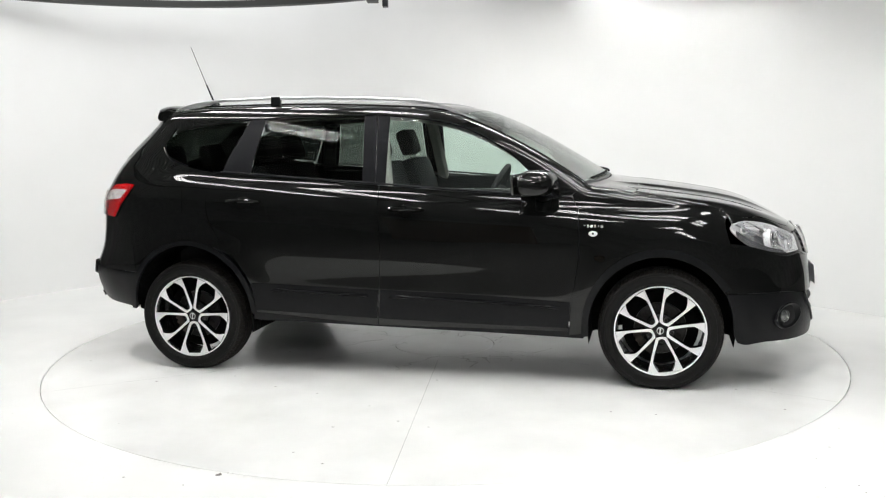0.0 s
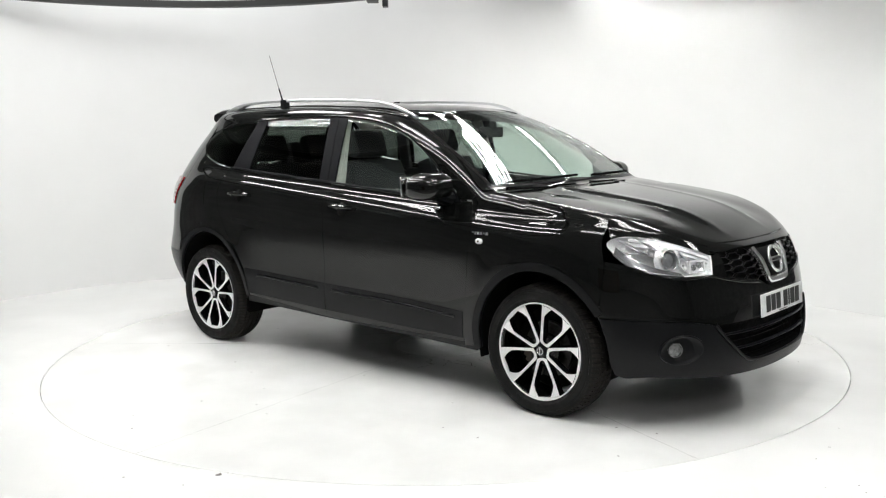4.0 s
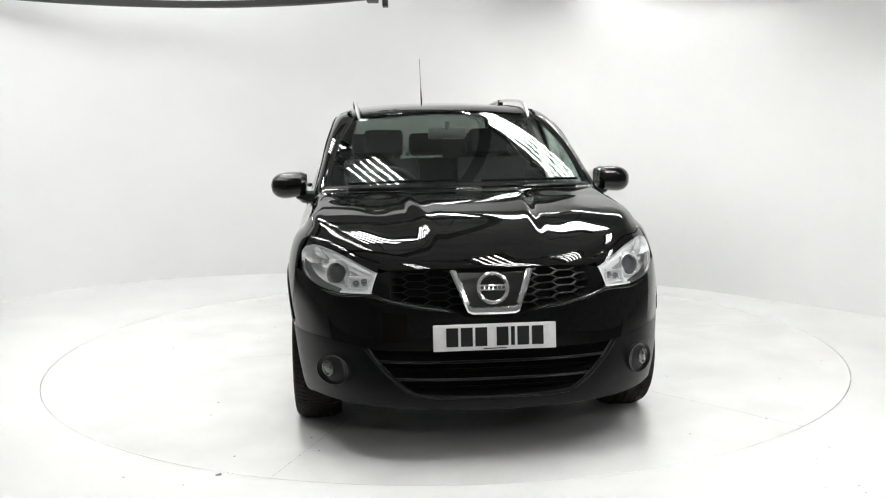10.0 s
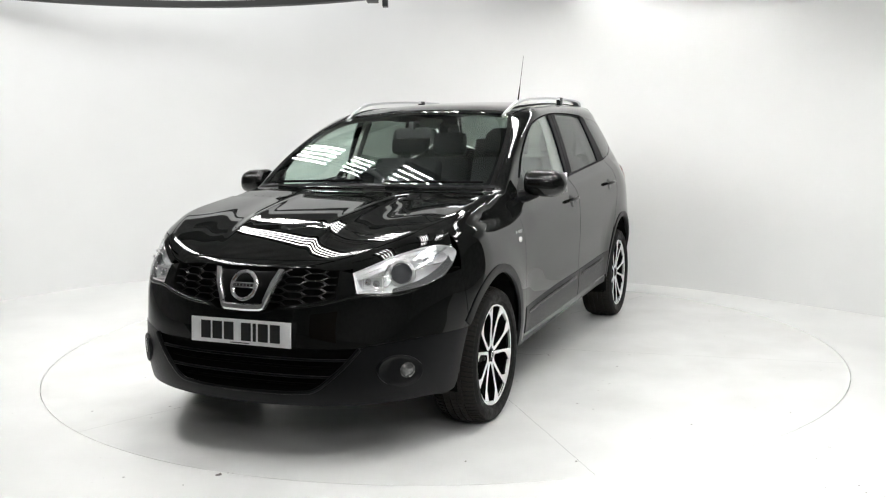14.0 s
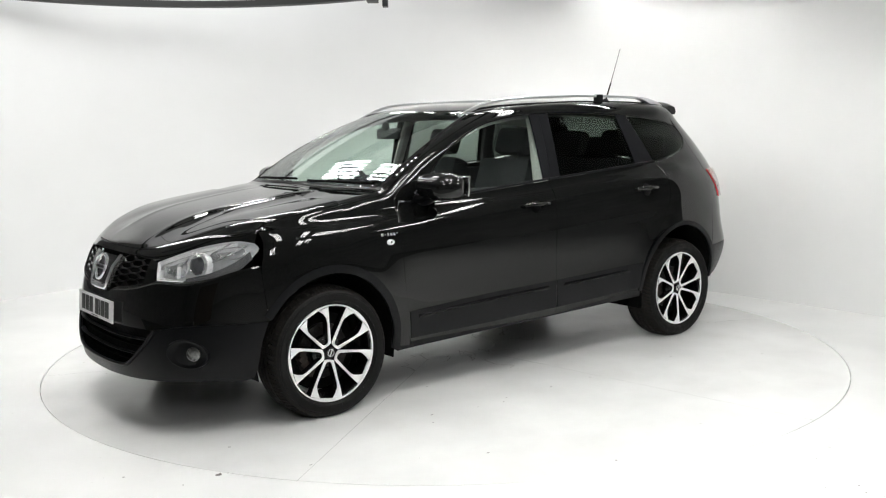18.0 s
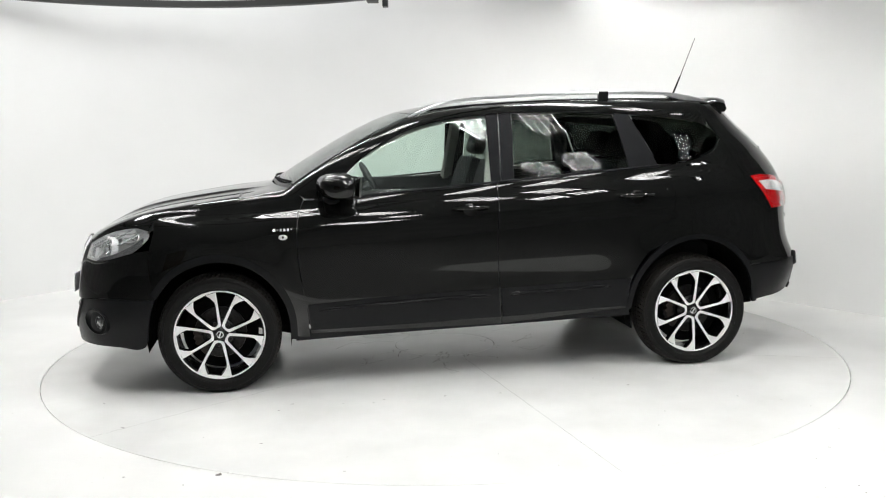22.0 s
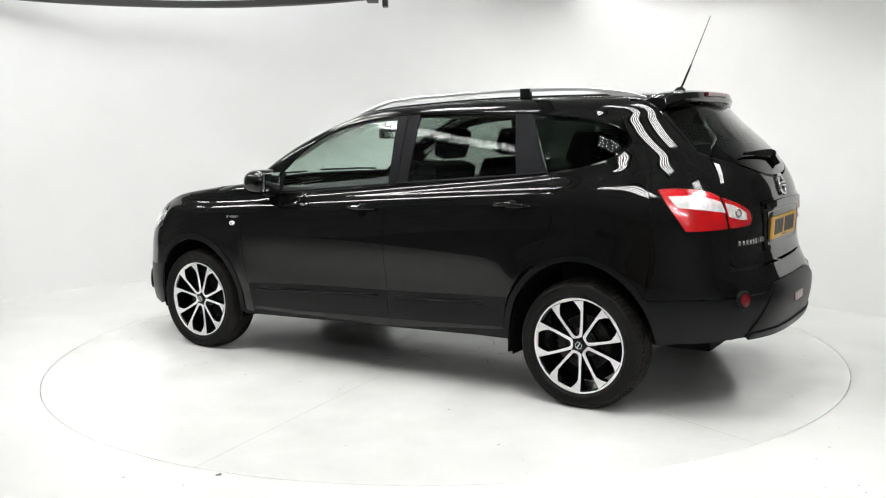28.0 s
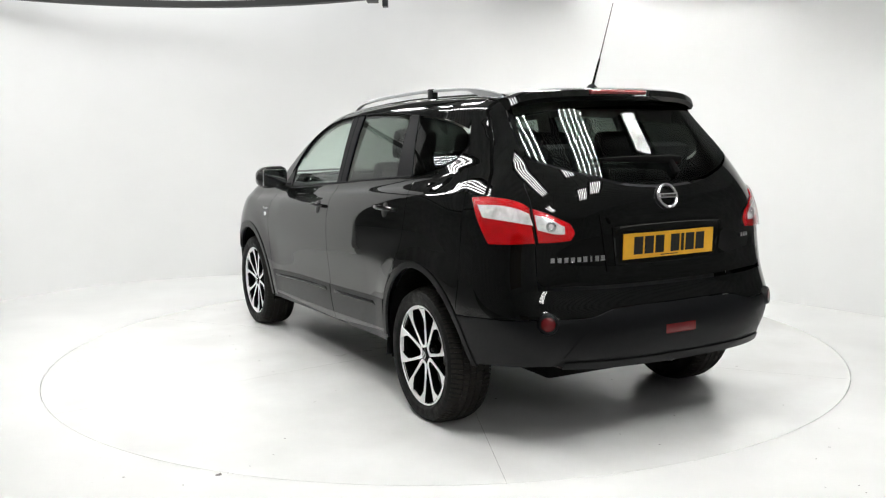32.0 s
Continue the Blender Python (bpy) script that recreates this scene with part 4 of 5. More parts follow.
        panel("lens", "rear", lo, hi, [lo[0], rp(-1.849, .806, 1.001), hi[0]] if len(hi) == 4 else None, None if len(hi) == 4 else [lo[-1], rp(-2.142, .502, .968), hi[-1]], LENS, tail if len(hi) == 4 else gate_lamp, nu=18, nv=12, thick=0.002, proud=0.013, mirror=s, gap=0.003)
    # round reflector in the gate lamp, and the rows of the main lamp
    p, n = at("rear", *rp(-2.095, .595, .998), 0.008)
    m = frame_at(p, n)
    m = m if sg > 0 else flip(m)
    bm = bmesh.new()
    lathe(bm, [(0.0001, -0.001), (0.012, 0.0), (0.018, 0.002), (0.021, 0.003), (0.023, 0.0)], 24, "z", m)
    part("lamp_ring", bm, CHROME, gate_lamp)
    # fog lamp and rear reflector
    p, n = at("front", *fp(2.040, .668, .393), 0.003)
    m = frame_at(p, n) @ pose(0, 0, 0, 0, 0, -8)
    m = m if sg > 0 else flip(m)
    bm = bmesh.new()
    lathe(bm, [(0.0001, -0.006), (0.052, -0.006), (0.062, 0.0), (0.067, 0.003), (0.070, 0.001), (0.072, -0.014)], 40, "z", m @ Matrix.Diagonal((1.48, 0.98, 1, 1)))
    fog = part("fog_lamp", bm, PLASTIC, car, "round fog lamp in a dark oval bezel")
    bm = bmesh.new()
    m2 = m @ Matrix.Translation((0.030, 0.006, 0.0))
    lathe(bm, [(0.0001, 0.005), (0.018, 0.003), (0.028, -0.003), (0.030, 0.003), (0.034, 0.002), (0.036, -0.02)], 28, "z", m2)
    part("lens", bm, FOGLENS, fog)
    p, n = at("rear", *rp(-2.155, .652, .588), 0.002)
    m = frame_at(p, n)
    m = m if sg > 0 else flip(m)
    bm = bmesh.new()
    lathe(bm, [(0.031, 0.012), (0.040, 0.010), (0.046, -0.002), (0.05, -0.02)], 28, "z", m)
    ro = part("reflector_housing", bm, PLASTIC, car)
    bm = bmesh.new()
    lathe(bm, [(0.0001, 0.012), (0.026, 0.011), (0.033, 0.008)], 28, "z", m)
    part("reflector", bm, DARKRED, ro, "round dark red reflector")
panel("fog_reflector", "rear", sym([ry(.085, .503), ry(0, .503)]), sym([ry(.085, .543), ry(0, .543)]), None, None, DARKRED, car, nu=12, nv=6, proud=0.012, thick=0.012, gap=0, label="red rear fog lamp in the bumper")
# -- fuel flap
panel("fuel_flap", "side", [(-1.40, .945), (-1.56, .945)], [(-1.408, 1.09), (-1.565, 1.10)], None, None, PAINT, car, nu=10, nv=10, proud=0.0018, thick=0.002, mirror=True, gap=0)
# -- handles
for s in (1, -1):
    for x0, z0 in ((-0.025, 0.972), (-1.012, 1.018)):
        p, n = at("side", x0, z0, 0.0)
        m = frame_at(p, n)
        m = m if s > 0 else flip(m)
        bm = bmesh.new()
        lathe(bm, [(0.0001, 0.003), (0.03, 0.002), (0.042, -0.001)], 28, "z", m @ Matrix.Translation((0.0, -0.004, 0.0)) @ Matrix.Diagonal((1, 0.95, 1, 1)))
        cup = part("handle_cup", bm, GRILLE, car)
        bm = bmesh.new()
        pts = [m @ Vector((u * 0.1, 0.004, 0.012 + 0.024 * (1 - u * u) ** 0.6)) for u in np.linspace(-1, 1, 15)]
        tube(bm, pts, [0.009 + 0.005 * (1 - u * u) for u in np.linspace(-1, 1, 15)], 10, up=(m.to_3x3() @ Vector((0, 1, 0))))
        part("door_handle", bm, PAINT, car)
# -- mirrors
for s in (1, -1):
    bm = bmesh.new()
    rings = []
    for u in np.linspace(0, 1, 17):
        # from the inner end out to the rounded tip
        y = 0.835 + 0.205 * u
        e = (1 - max(0, (u - 0.45) / 0.55) ** 2.6) ** 0.5 if u < 1 else 0.0
        e = max(e, 0.02) * (0.82 + 0.18 * min(1, u / 0.12))
        h = (0.072 + 0.010 * u) * e
        d = 0.122 * e
        cz = 1.124 - 0.012 * u + 0.008 * (1 - e)
        cx = 0.715 - 0.035 * u
        ring = []
        for k in range(20):
            a = 2 * math.pi * k / 20
            cxx, czz = math.cos(a), math.sin(a)
            fx_ = abs(cxx) ** 0.75 * (1 if cxx > 0 else -1)
            fz_ = abs(czz) ** 0.75 * (1 if czz > 0 else -1)
            ring.append(bm.verts.new((cx + d * fx_ * (1.0 if cxx > 0 else 0.62), s * y, cz + h * fz_ * (1 if czz > 0 else 0.9))))
        rings.append(ring)
    for a, b in zip(rings, rings[1:]):
        for k in range(20):
            bm.faces.new((a[k], a[(k + 1) % 20], b[(k + 1) % 20], b[k]))
    bm.faces.new(rings[0])
    bm.faces.new(rings[-1][::-1])
    mir = part("door_mirror", bm, PAINT, car, "gloss black door mirror")
    bm = bmesh.new()
    box(bm, 0, 0, 0, 0.012, 0.165, 0.108, 0.003, pose(0.616, s * 0.935, 1.122, 0, -5, 10 * s))
    part("mirror_glass", bm, MIRROR, mir)
    bm = bmesh.new()
    tube(bm, [(0.745, s * 0.79, 1.052), (0.745, s * 0.83, 1.056), (0.74, s * 0.885, 1.075)], [0.04, 0.036, 0.03], 10, flat=1.3)
    part("mirror_foot", bm, PLASTIC, mir)
# -- roof rails
for s in (1, -1):
    bm = bmesh.new()
    xs = np.linspace(0.27, -1.60, 60)
    rise = smooth_table([-1.60, -1.52, -1.38, -1.2, -0.9, -0.4, -0.05, 0.1, 0.22, 0.27], [0.0, 0.014, 0.033, 0.041, 0.043, 0.044, 0.042, 0.030, 0.008, 0.0])
    wide = smooth_table([-1.575, -1.45, -1.3, -0.9, 0.0, 0.15, 0.27], [0.010, 0.022, 0.017, 0.012, 0.0105, 0.010, 0.006])
    rings = []
    for x, base in zip(xs, many("top", [(x, 0.540 - 0.015 * step(0.0, 0.3, x) - 0.02 * step(-1.3, -1.6, x)) for x in xs])):
        base = Vector(base)
        z1 = base.z + float(rise(x)) + 0.004
        hgt = 0.012 + 0.02 * step(-1.3, -1.5, x) + 0.004 * step(0.05, 0.2, x)
        w = float(wide(x))
        z0 = max(z1 - hgt * 1.3, base.z - 0.01)
        rings.append([bm.verts.new((x, s * (base.y + dy), z)) for dy, z in ((-w, z0), (-w, z1 - .004), (-w * .6, z1), (w * .6, z1), (w, z1 - .004), (w, z0))])
    for a, b in zip(rings, rings[1:]):
        for k in range(6):
            bm.faces.new((a[k], a[(k + 1) % 6], b[(k + 1) % 6], b[k]))
    bm.faces.new(rings[0])
    bm.faces.new(rings[-1][::-1])
    rail = part("roof_rail", bm, RAIL, car, "silver roof rail")
    bm = bmesh.new()
    b0 = at("top", -0.92, 0.540, 0)[0]
    box(bm, -0.92, s * b0.y, b0.z + 0.022, 0.06, 0.032, 0.054, 0.004)
    part("rail_foot", bm, PLASTIC, rail)
    # ditch strip beside the rail
    bm = bmesh.new()
    tube(bm, [(q[0], q[1] * s, q[2]) for q in many("top", [(x, 0.522 - 0.015 * step(0, .3, x) - 0.02 * step(-1.3, -1.6, x)) for x in np.linspace(0.22, -1.58, 40)], 0.001)], 0.006, 6)
    part("roof_strip", bm, PLASTIC, car)
# -- inner trim behind the rear lamps
both("rear_trim", "rear", [rx(-1.5, .84), rx(-1.75, .82), ry(.62, .80), ry(.46, .80)], [rx(-1.5, 1.16), rx(-1.70, 1.17), ry(.60, 1.16), ry(.46, 1.14)], None, None, CABIN, car, nu=16, nv=8, thick=0.006, proud=-0.065)
# -- spoiler, aerial, wipers
bm = bmesh.new()
rings = []
for y in np.linspace(-0.555, 0.555, 45):
    k = abs(y) / 0.555
    zr = 1.607 - 0.014 * k ** 2 - 0.030 * k ** 8
    x0, x1 = -1.56, -1.803 + 0.085 * k ** 3
    sec = [(x0, zr - 0.012 - 0.022 * k ** 2), ((x0 + x1) / 2, zr - 0.001), (x1 + .05, zr), (x1 + .012, zr - 0.010), (x1, zr - 0.040), (x1 + .012, zr - 0.060), (x1 + .06, zr - 0.062), ((x0 + x1) / 2, zr - .055)]
    rings.append([bm.verts.new((x, y, z)) for x, z in sec])
for a, b in zip(rings, rings[1:]):
    for k in range(8):
        bm.faces.new((a[k], a[(k + 1) % 8], b[(k + 1) % 8], b[k]))
bm.faces.new(rings[0])
bm.faces.new(rings[-1][::-1])
spoiler = part("spoiler", bm, PAINT, car)
bm = bmesh.new()
tube(bm, [(-1.797 + 0.06 * abs(y) ** 3, y, 1.585 - 0.05 * y * y) for y in np.linspace(-.165, .165, 15)], 0.0125, 8)
part("brake_light", bm, DARKRED, spoiler, "red high brake light")
bm = bmesh.new()
lathe(bm, [(0.0001, 0.03), (0.012, 0.026), (0.022, 0.012), (0.03, -0.005)], 20, "z", Matrix.Translation((-1.595, 0, 1.605)) @ Matrix.Diagonal((1.5, 1, 1, 1)))
aerial = part("aerial_base", bm, PLASTIC, car)
bm = bmesh.new()
tube(bm, [(-1.60, 0, 1.622), (-1.655, 0, 1.75)], [0.0065, 0.005], 8)
part("aerial_grip", bm, BLACK, aerial)
bm = bmesh.new()
tube(bm, [(-1.655, 0, 1.75), (-1.757, 0, 2.005)], [0.0026, 0.0018], 6)
part("aerial_mast", bm, STEEL, aerial)
for y0, y1 in ((-0.60, -0.02), (0.12, 0.66)):
    bm = bmesh.new()
    pts = [at("top", 1.052 - 0.2 * y * y * 0.9 - 0.010 * i / 11, y, 0.011)[0] for i, y in enumerate(np.linspace(y0, y1, 12))]
    tube(bm, pts, 0.0075, 6)
    part("wiper", bm, BLACK, car)
bm = bmesh.new()
pts = [at("rear", ry(y, z)[0], z, 0.020)[0] for y, z in ((.35, 1.262), (.2, 1.262), (.05, 1.260), (-.08, 1.256), (-.14, 1.252))]
tube(bm, pts, [0.007, 0.012, 0.017, 0.021, 0.018], 8, flat=0.7)
wip = part("rear_wiper", bm, BLACK, car)
bm = bmesh.new()
tube(bm, [at("rear", ry(-.10, 1.205)[0], 1.205, 0.004)[0], pts[3]], [0.020, 0.013], 10)
part("wiper_arm", bm, BLACK, wip)
# tax disc on the screen
bm = bmesh.new()
p, n = at("top", 0.30, -0.50, -0.008)
box(bm, 0, 0, 0, 0.055, 0.035, 0.001, 0, frame_at(p, n))
part("screen_sticker", bm, PLATEW, car)
# -- wheels
def build_wheel():
    """A wheel that faces +y, its hub at the origin."""
    bm = bmesh.new()
    lathe(bm, [(0.236, -0.008), (0.242, -0.003), (0.249, -0.004), (0.249, -0.014), (0.232, -0.022), (0.226, -0.10), (0.232, -0.19), (0.243, -0.2)], 64)
    w = part("wheel", bm, WHEELBLACK, None)
    bm = bmesh.new()
    prof = [(0.247, -0.006), (0.254, 0.003), (0.261, 0.0085), (0.2625, 0.012), (0.267, 0.0135), (0.2685, 0.0115), (0.284, 0.0162), (0.297, 0.0145), (0.2985, 0.0115), (0.3025, 0.0105), (0.304, 0.0125), (0.311, 0.0075), (0.318, 0.002), (0.325, -0.024), (0.3265, -0.05), (0.3275, -0.10), (0.3265, -0.15), (0.325, -0.176), (0.318, -0.194), (0.300, -0.206), (0.270, -0.208), (0.240, -0.198)]
    lathe(bm, prof, 90)
    ty = part("tyre", bm, RUBBER, w, "black road tyre with worn tread")
    # tread blocks: ribs with cut shoulders
    bm = bmesh.new()
    n = 84
    for k in range(n):
        a0 = 2 * math.pi * k / n
        for ya, yb, sk, r in ((0.0055, -0.012, 0.004, 0.3355), (-0.190, -0.2065, -0.004, 0.3355), (-0.012, -0.046, 0.020, 0.3355), (-0.156, -0.190, -0.020, 0.3355), (-0.052, -0.080, 0.012, 0.3355), (-0.086, -0.114, 0.0, 0.336), (-0.120, -0.150, -0.012, 0.3355)):
            da = 2 * math.pi / n * (0.72 if ya in (-0.012, -0.156) else 0.6 if ya in (0.0055, -0.190) else 0.92)
            vs = []
            for rr in (r - 0.010, r):
                for (aa, yy, s2) in ((a0, ya, 0), (a0 + da, ya, 0), (a0 + da, yb, sk), (a0, yb, sk)):
                    rad = rr - (0.010 if yy in (-0.012, -0.190) else 0.0195 if yy in (0.0055, -0.2065) else 0)
                    vs.append(bm.verts.new((rad * math.cos(aa + s2), yy, rad * math.sin(aa + s2))))
            for f in ((4, 5, 6, 7), (0, 1, 5, 4), (1, 2, 6, 5), (2, 3, 7, 6), (3, 0, 4, 7)):
                bm.faces.new([vs[i] for i in f])
    part("tread", bm, TREAD, ty, smooth=False)
    # rim: ten machined arms that pair up into five loops round the hub
    POCKET = [(0.048, 0.0), (0.0495, 0.009), (0.057, 0.0168), (0.078, 0.0255), (0.114, 0.0405), (0.145, 0.0525), (0.172, 0.0595), (0.202, 0.051), (0.2295, 0.036)]
    WEDGE = [(0.0355, 0.0), (0.036, 0.0135), (0.040, 0.0275), (0.064, 0.0372), (0.104, 0.0520), (0.140, 0.0650), (0.171, 0.0765), (0.199, 0.0862), (0.219, 0.0932)]

    def dish(r):
        return -0.020 + 0.019 * (r / 0.24) ** 1.5

    def strip(bm, mid, sgn, inner, outer, top, low, grow=0.0):
        """A bar between two lines of the wheel's face, laid out from a loop's middle."""
        prev = None
        ca, sa = math.cos(radians(mid)), math.sin(radians(mid))
        for (u0, v0), (u1, v1) in zip(inner, outer):
            d = Vector((u1 - u0, v1 - v0)).normalized()
            ring = []
            for (u, v), e, y in (((u0, v0), -grow, low), ((u0, v0), 0.0012, top), ((u1, v1), -0.0012, top), ((u1, v1), grow, low)):
                u, v = u + d.x * e, (v + d.y * e) * sgn
                ring.append(bm.verts.new((u * ca - v * sa, dish(math.hypot(u, v)) + y, u * sa + v * ca)))
            if prev:
                for i in range(4):
                    bm.faces.new((prev[i], prev[(i + 1) % 4], ring[(i + 1) % 4], ring[i]))
            prev = ring
    for k in range(5):
        mid = 36 + 72 * k
        for sgn in (1, -1):
            bm = bmesh.new()
            strip(bm, mid, sgn, POCKET, WEDGE, 0.0, -0.004)
            sp = part("spoke", bm, ALLOY, w, "bright machined wheel spoke")
            bm = bmesh.new()
            strip(bm, mid, sgn, POCKET, WEDGE, -0.0035, -0.04, 0.004)
            part("spoke_back", bm, WHEELBLACK, sp)
        bm = bmesh.new()
        edge = []
        for a in np.linspace(-36, 36, 31):
            t = abs(a)
            edge.append((a, 0.2295 / math.cos(radians(t)) if t < 8.9 else 0.2323 + 0.0057 * min(1, (t - 8.9) / 14.2)))
        inner = [(r * math.cos(radians(a)), r * math.sin(radians(a))) for a, r in edge]
        outer = [(0.2475 * math.cos(radians(a)), 0.2475 * math.sin(radians(a))) for a, r in edge]
        strip(bm, mid, 1, inner, outer, 0.0, -0.012)
        part("rim_edge", bm, ALLOY, w)
        bm = bmesh.new()
        a = radians(mid)
        lathe(bm, [(0.0001, -0.028), (0.009, -0.028), (0.0105, -0.032), (0.0105, -0.05)], 6, "y", Matrix.Translation((0.062 * math.cos(a), 0, 0.062 * math.sin(a))))
        part("wheel_bolt", bm, STEEL, w)
    bm = bmesh.new()
    lathe(bm, [(0.0001, -0.022), (0.030, -0.023), (0.05, -0.036), (0.075, -0.042), (0.085, -0.05), (0.085, -0.075)], 40)
    part("hub", bm, WHEELBLACK, w)
    bm = bmesh.new()
    lathe(bm, [(0.0001, -0.013), (0.024, -0.0135), (0.027, -0.018)], 28)
    cap = part("hub_cap", bm, WHEELBLACK, w)
    bm = bmesh.new()
    pts = [(0.017 * math.cos(a), -0.0115, 0.017 * math.sin(a)) for a in np.linspace(0, 2 * math.pi, 25)[:-1]]
    tube(bm, pts, 0.0028, 6, closed=True, up=Vector((0, 1, 0)))
    box(bm, 0, -0.011, 0, 0.04, 0.004, 0.007, 0, pose(0, 0, 0, 0, 25, 0))
    part("cap_badge", bm, CHROME, cap)
    bm = bmesh.new()
    lathe(bm, [(0.07, -0.085), (0.14, -0.085), (0.142, -0.09), (0.142, -0.105), (0.07, -0.108)], 48)
    part("brake_disc", bm, STEEL, w)
    # added black disc: blocks the view through the rim and darkens its pockets
    bm = bmesh.new()
    lathe(bm, [(0.05, -0.118), (0.200, -0.118), (0.206, -0.124), (0.05, -0.126)], 40)
    part("pocket_blank", bm, BLACK, w)
    bm = bmesh.new()
    for aa in range(-26, 27, 13):
        a = radians(aa + 20)
        box(bm, 0.125 * math.cos(a), -0.095, 0.125 * math.sin(a), 0.045, 0.05, 0.035, 0.006)
    part("brake_caliper", bm, RUST, w)
    return w


first = build_wheel()
first.parent = car
for x, s, turn in ((WHEEL_X, 1, 44), (-WHEEL_X, 1, 34), (WHEEL_X, -1, 62), (-WHEEL_X, -1, 55)):
    m = Matrix.Translation((x, s * 0.868, WHEEL_Z)) @ pose(0, 0, 0, 0, 0, 0 if s > 0 else 180) @ pose(0, 0, 0, 0, turn, 0)
    if x > 0 and s > 0:
        first.matrix_basis = m
    else:
        copy_thing(first, m)

# -- under the body
bm = bmesh.new()
box(bm, -0.15, 0, 0.33, 3.6, 1.02, 0.10, 0.02)
box(bm, -0.15, 0, 0.35, 1.65, 1.66, 0.10, 0.02)
part("floor_pan", bm, BLACK, car)
bm = bmesh.new()
tube(bm, [(1.0, 0.1, 0.24), (0.2, 0.12, 0.245), (-0.9, 0.15, 0.25), (-1.5, 0.35, 0.30), (-2.05, 0.50, 0.385)], 0.032, 10)
box(bm, -1.86, 0.30, 0.46, 0.24, 0.6, 0.10, 0.03)
part("exhaust", bm, RUST, car)
for x in (WHEEL_X, -WHEEL_X):
    bm = bmesh.new()
    tube(bm, [(x, -0.72, 0.29), (x, 0.72, 0.29)], 0.045, 10)
    box(bm, x - 0.02, 0, 0.27, 0.25, 0.8, 0.07, 0.02)
    part("axle", bm, RUST, car)
for s in (1, -1):
    bm = bmesh.new()
    box(bm, -0.985, s * 0.82, 0.29, 0.012, 0.10, 0.09, 0.003)
    part("mud_flap", bm, BLACK, car)
    # inner walls that close the body behind the skin
    bm = bmesh.new()
    box(bm, 0.0, s * 0.80, 0.64, 1.72, 0.03, 0.60)
    part("door_inner", bm, CABIN, car)
bm = bmesh.new()
box(bm, 0.98, 0, 0.72, 0.04, 1.5, 0.66)
part("bulkhead", bm, BLACK, car)
bm = bmesh.new()
box(bm, -1.45, 0, 0.62, 1.0, 0.99, 0.5)
part("boot_floor", bm, CABIN, car)

# -- cabin
panel("headlining", "top", [(0.15, 0.53), (-1.55, 0.52)], [(0.15, -0.53), (-1.55, -0.52)], None, None, CABINLIGHT, car, nu=20, nv=14, proud=-0.045, thick=0.005, gap=0)
both("roof_lining", "side", [(0.60, 1.25), (0.25, 1.43), (-0.3, 1.50), (-1.0, 1.48), (-1.45, 1.44)], [(0.62, 1.27), (0.25, 1.47), (-0.3, 1.55), (-1.0, 1.55), (-1.5, 1.52)], None, None, CABINLIGHT, car, nu=30, nv=5, proud=-0.03, thick=0.006, gap=0)
for s in (1, -1):
    for x0, x1, w in ((-0.17, -0.23, 0.09), (-1.06, -1.0, 0.12)):
        bm = bmesh.new()
        pts = [at("side", x0 + (x1 - x0) * t, belt(x0) - .02 + (1.52 - belt(x0)) * t, -0.045)[0] for t in np.linspace(0, 1, 8)]
        tube(bm, [(p.x, p.y * s, p.z) for p in pts], 0.028, 8, flat=1.7)
        part("inner_pillar", bm, CABINLIGHT if x0 > -.5 else CABIN, car)
    bm = bmesh.new()
    box(bm, 0.25, s * 0.765, 0.98, 0.95, 0.05, 0.22, 0.02)
    part("door_card", bm, CABIN, car)
    bm = bmesh.new()
    box(bm, -0.66, s * 0.765, 1.0, 0.78, 0.05, 0.26, 0.02)
    part("door_card", bm, CABIN, car)
# dashboard
bm = bmesh.new()
rings = []
for y in np.linspace(-0.76, 0.76, 25):
    hood = 0.045 * math.exp(-((y + 0.36) / 0.2) ** 2)
    rings.append([bm.verts.new((x, y, z)) for x, z in ((0.95 - .15 * y * y, 1.03), (0.80, 1.075), (0.62, 1.075 + hood * .6), (0.52, 1.05 + hood), (0.46, 0.97), (0.48, 0.80), (0.56, 0.60), (0.95, 0.60))])
for a, b in zip(rings, rings[1:]):
    for k in range(8):
        bm.faces.new((a[k], a[(k + 1) % 8], b[(k + 1) % 8], b[k]))
bm.faces.new(rings[0])
bm.faces.new(rings[-1][::-1])
part("dashboard", bm, CABIN, car)
bm = bmesh.new()
m = Matrix.Translation((0.40, -0.36, 1.03)) @ pose(0, 0, 0, 0, -64, 0)
tube(bm, [m @ Vector((0.185 * math.cos(a), 0.185 * math.sin(a), 0)) for a in np.linspace(0, 2 * math.pi, 33)[:-1]], 0.016, 8, closed=True, up=m.to_3x3() @ Vector((0, 0, 1)))
for a in (0, 180, 270):
    tube(bm, [m @ Vector((0, 0, -0.02)), m @ Vector((0.18 * math.cos(radians(a)), 0.18 * math.sin(radians(a)), 0))], 0.016, 6)
lathe(bm, [(0.0001, 0.01), (0.05, 0.008), (0.07, -0.02), (0.03, -0.2)], 20, "z", m)
part("steering_wheel", bm, CABIN, car)


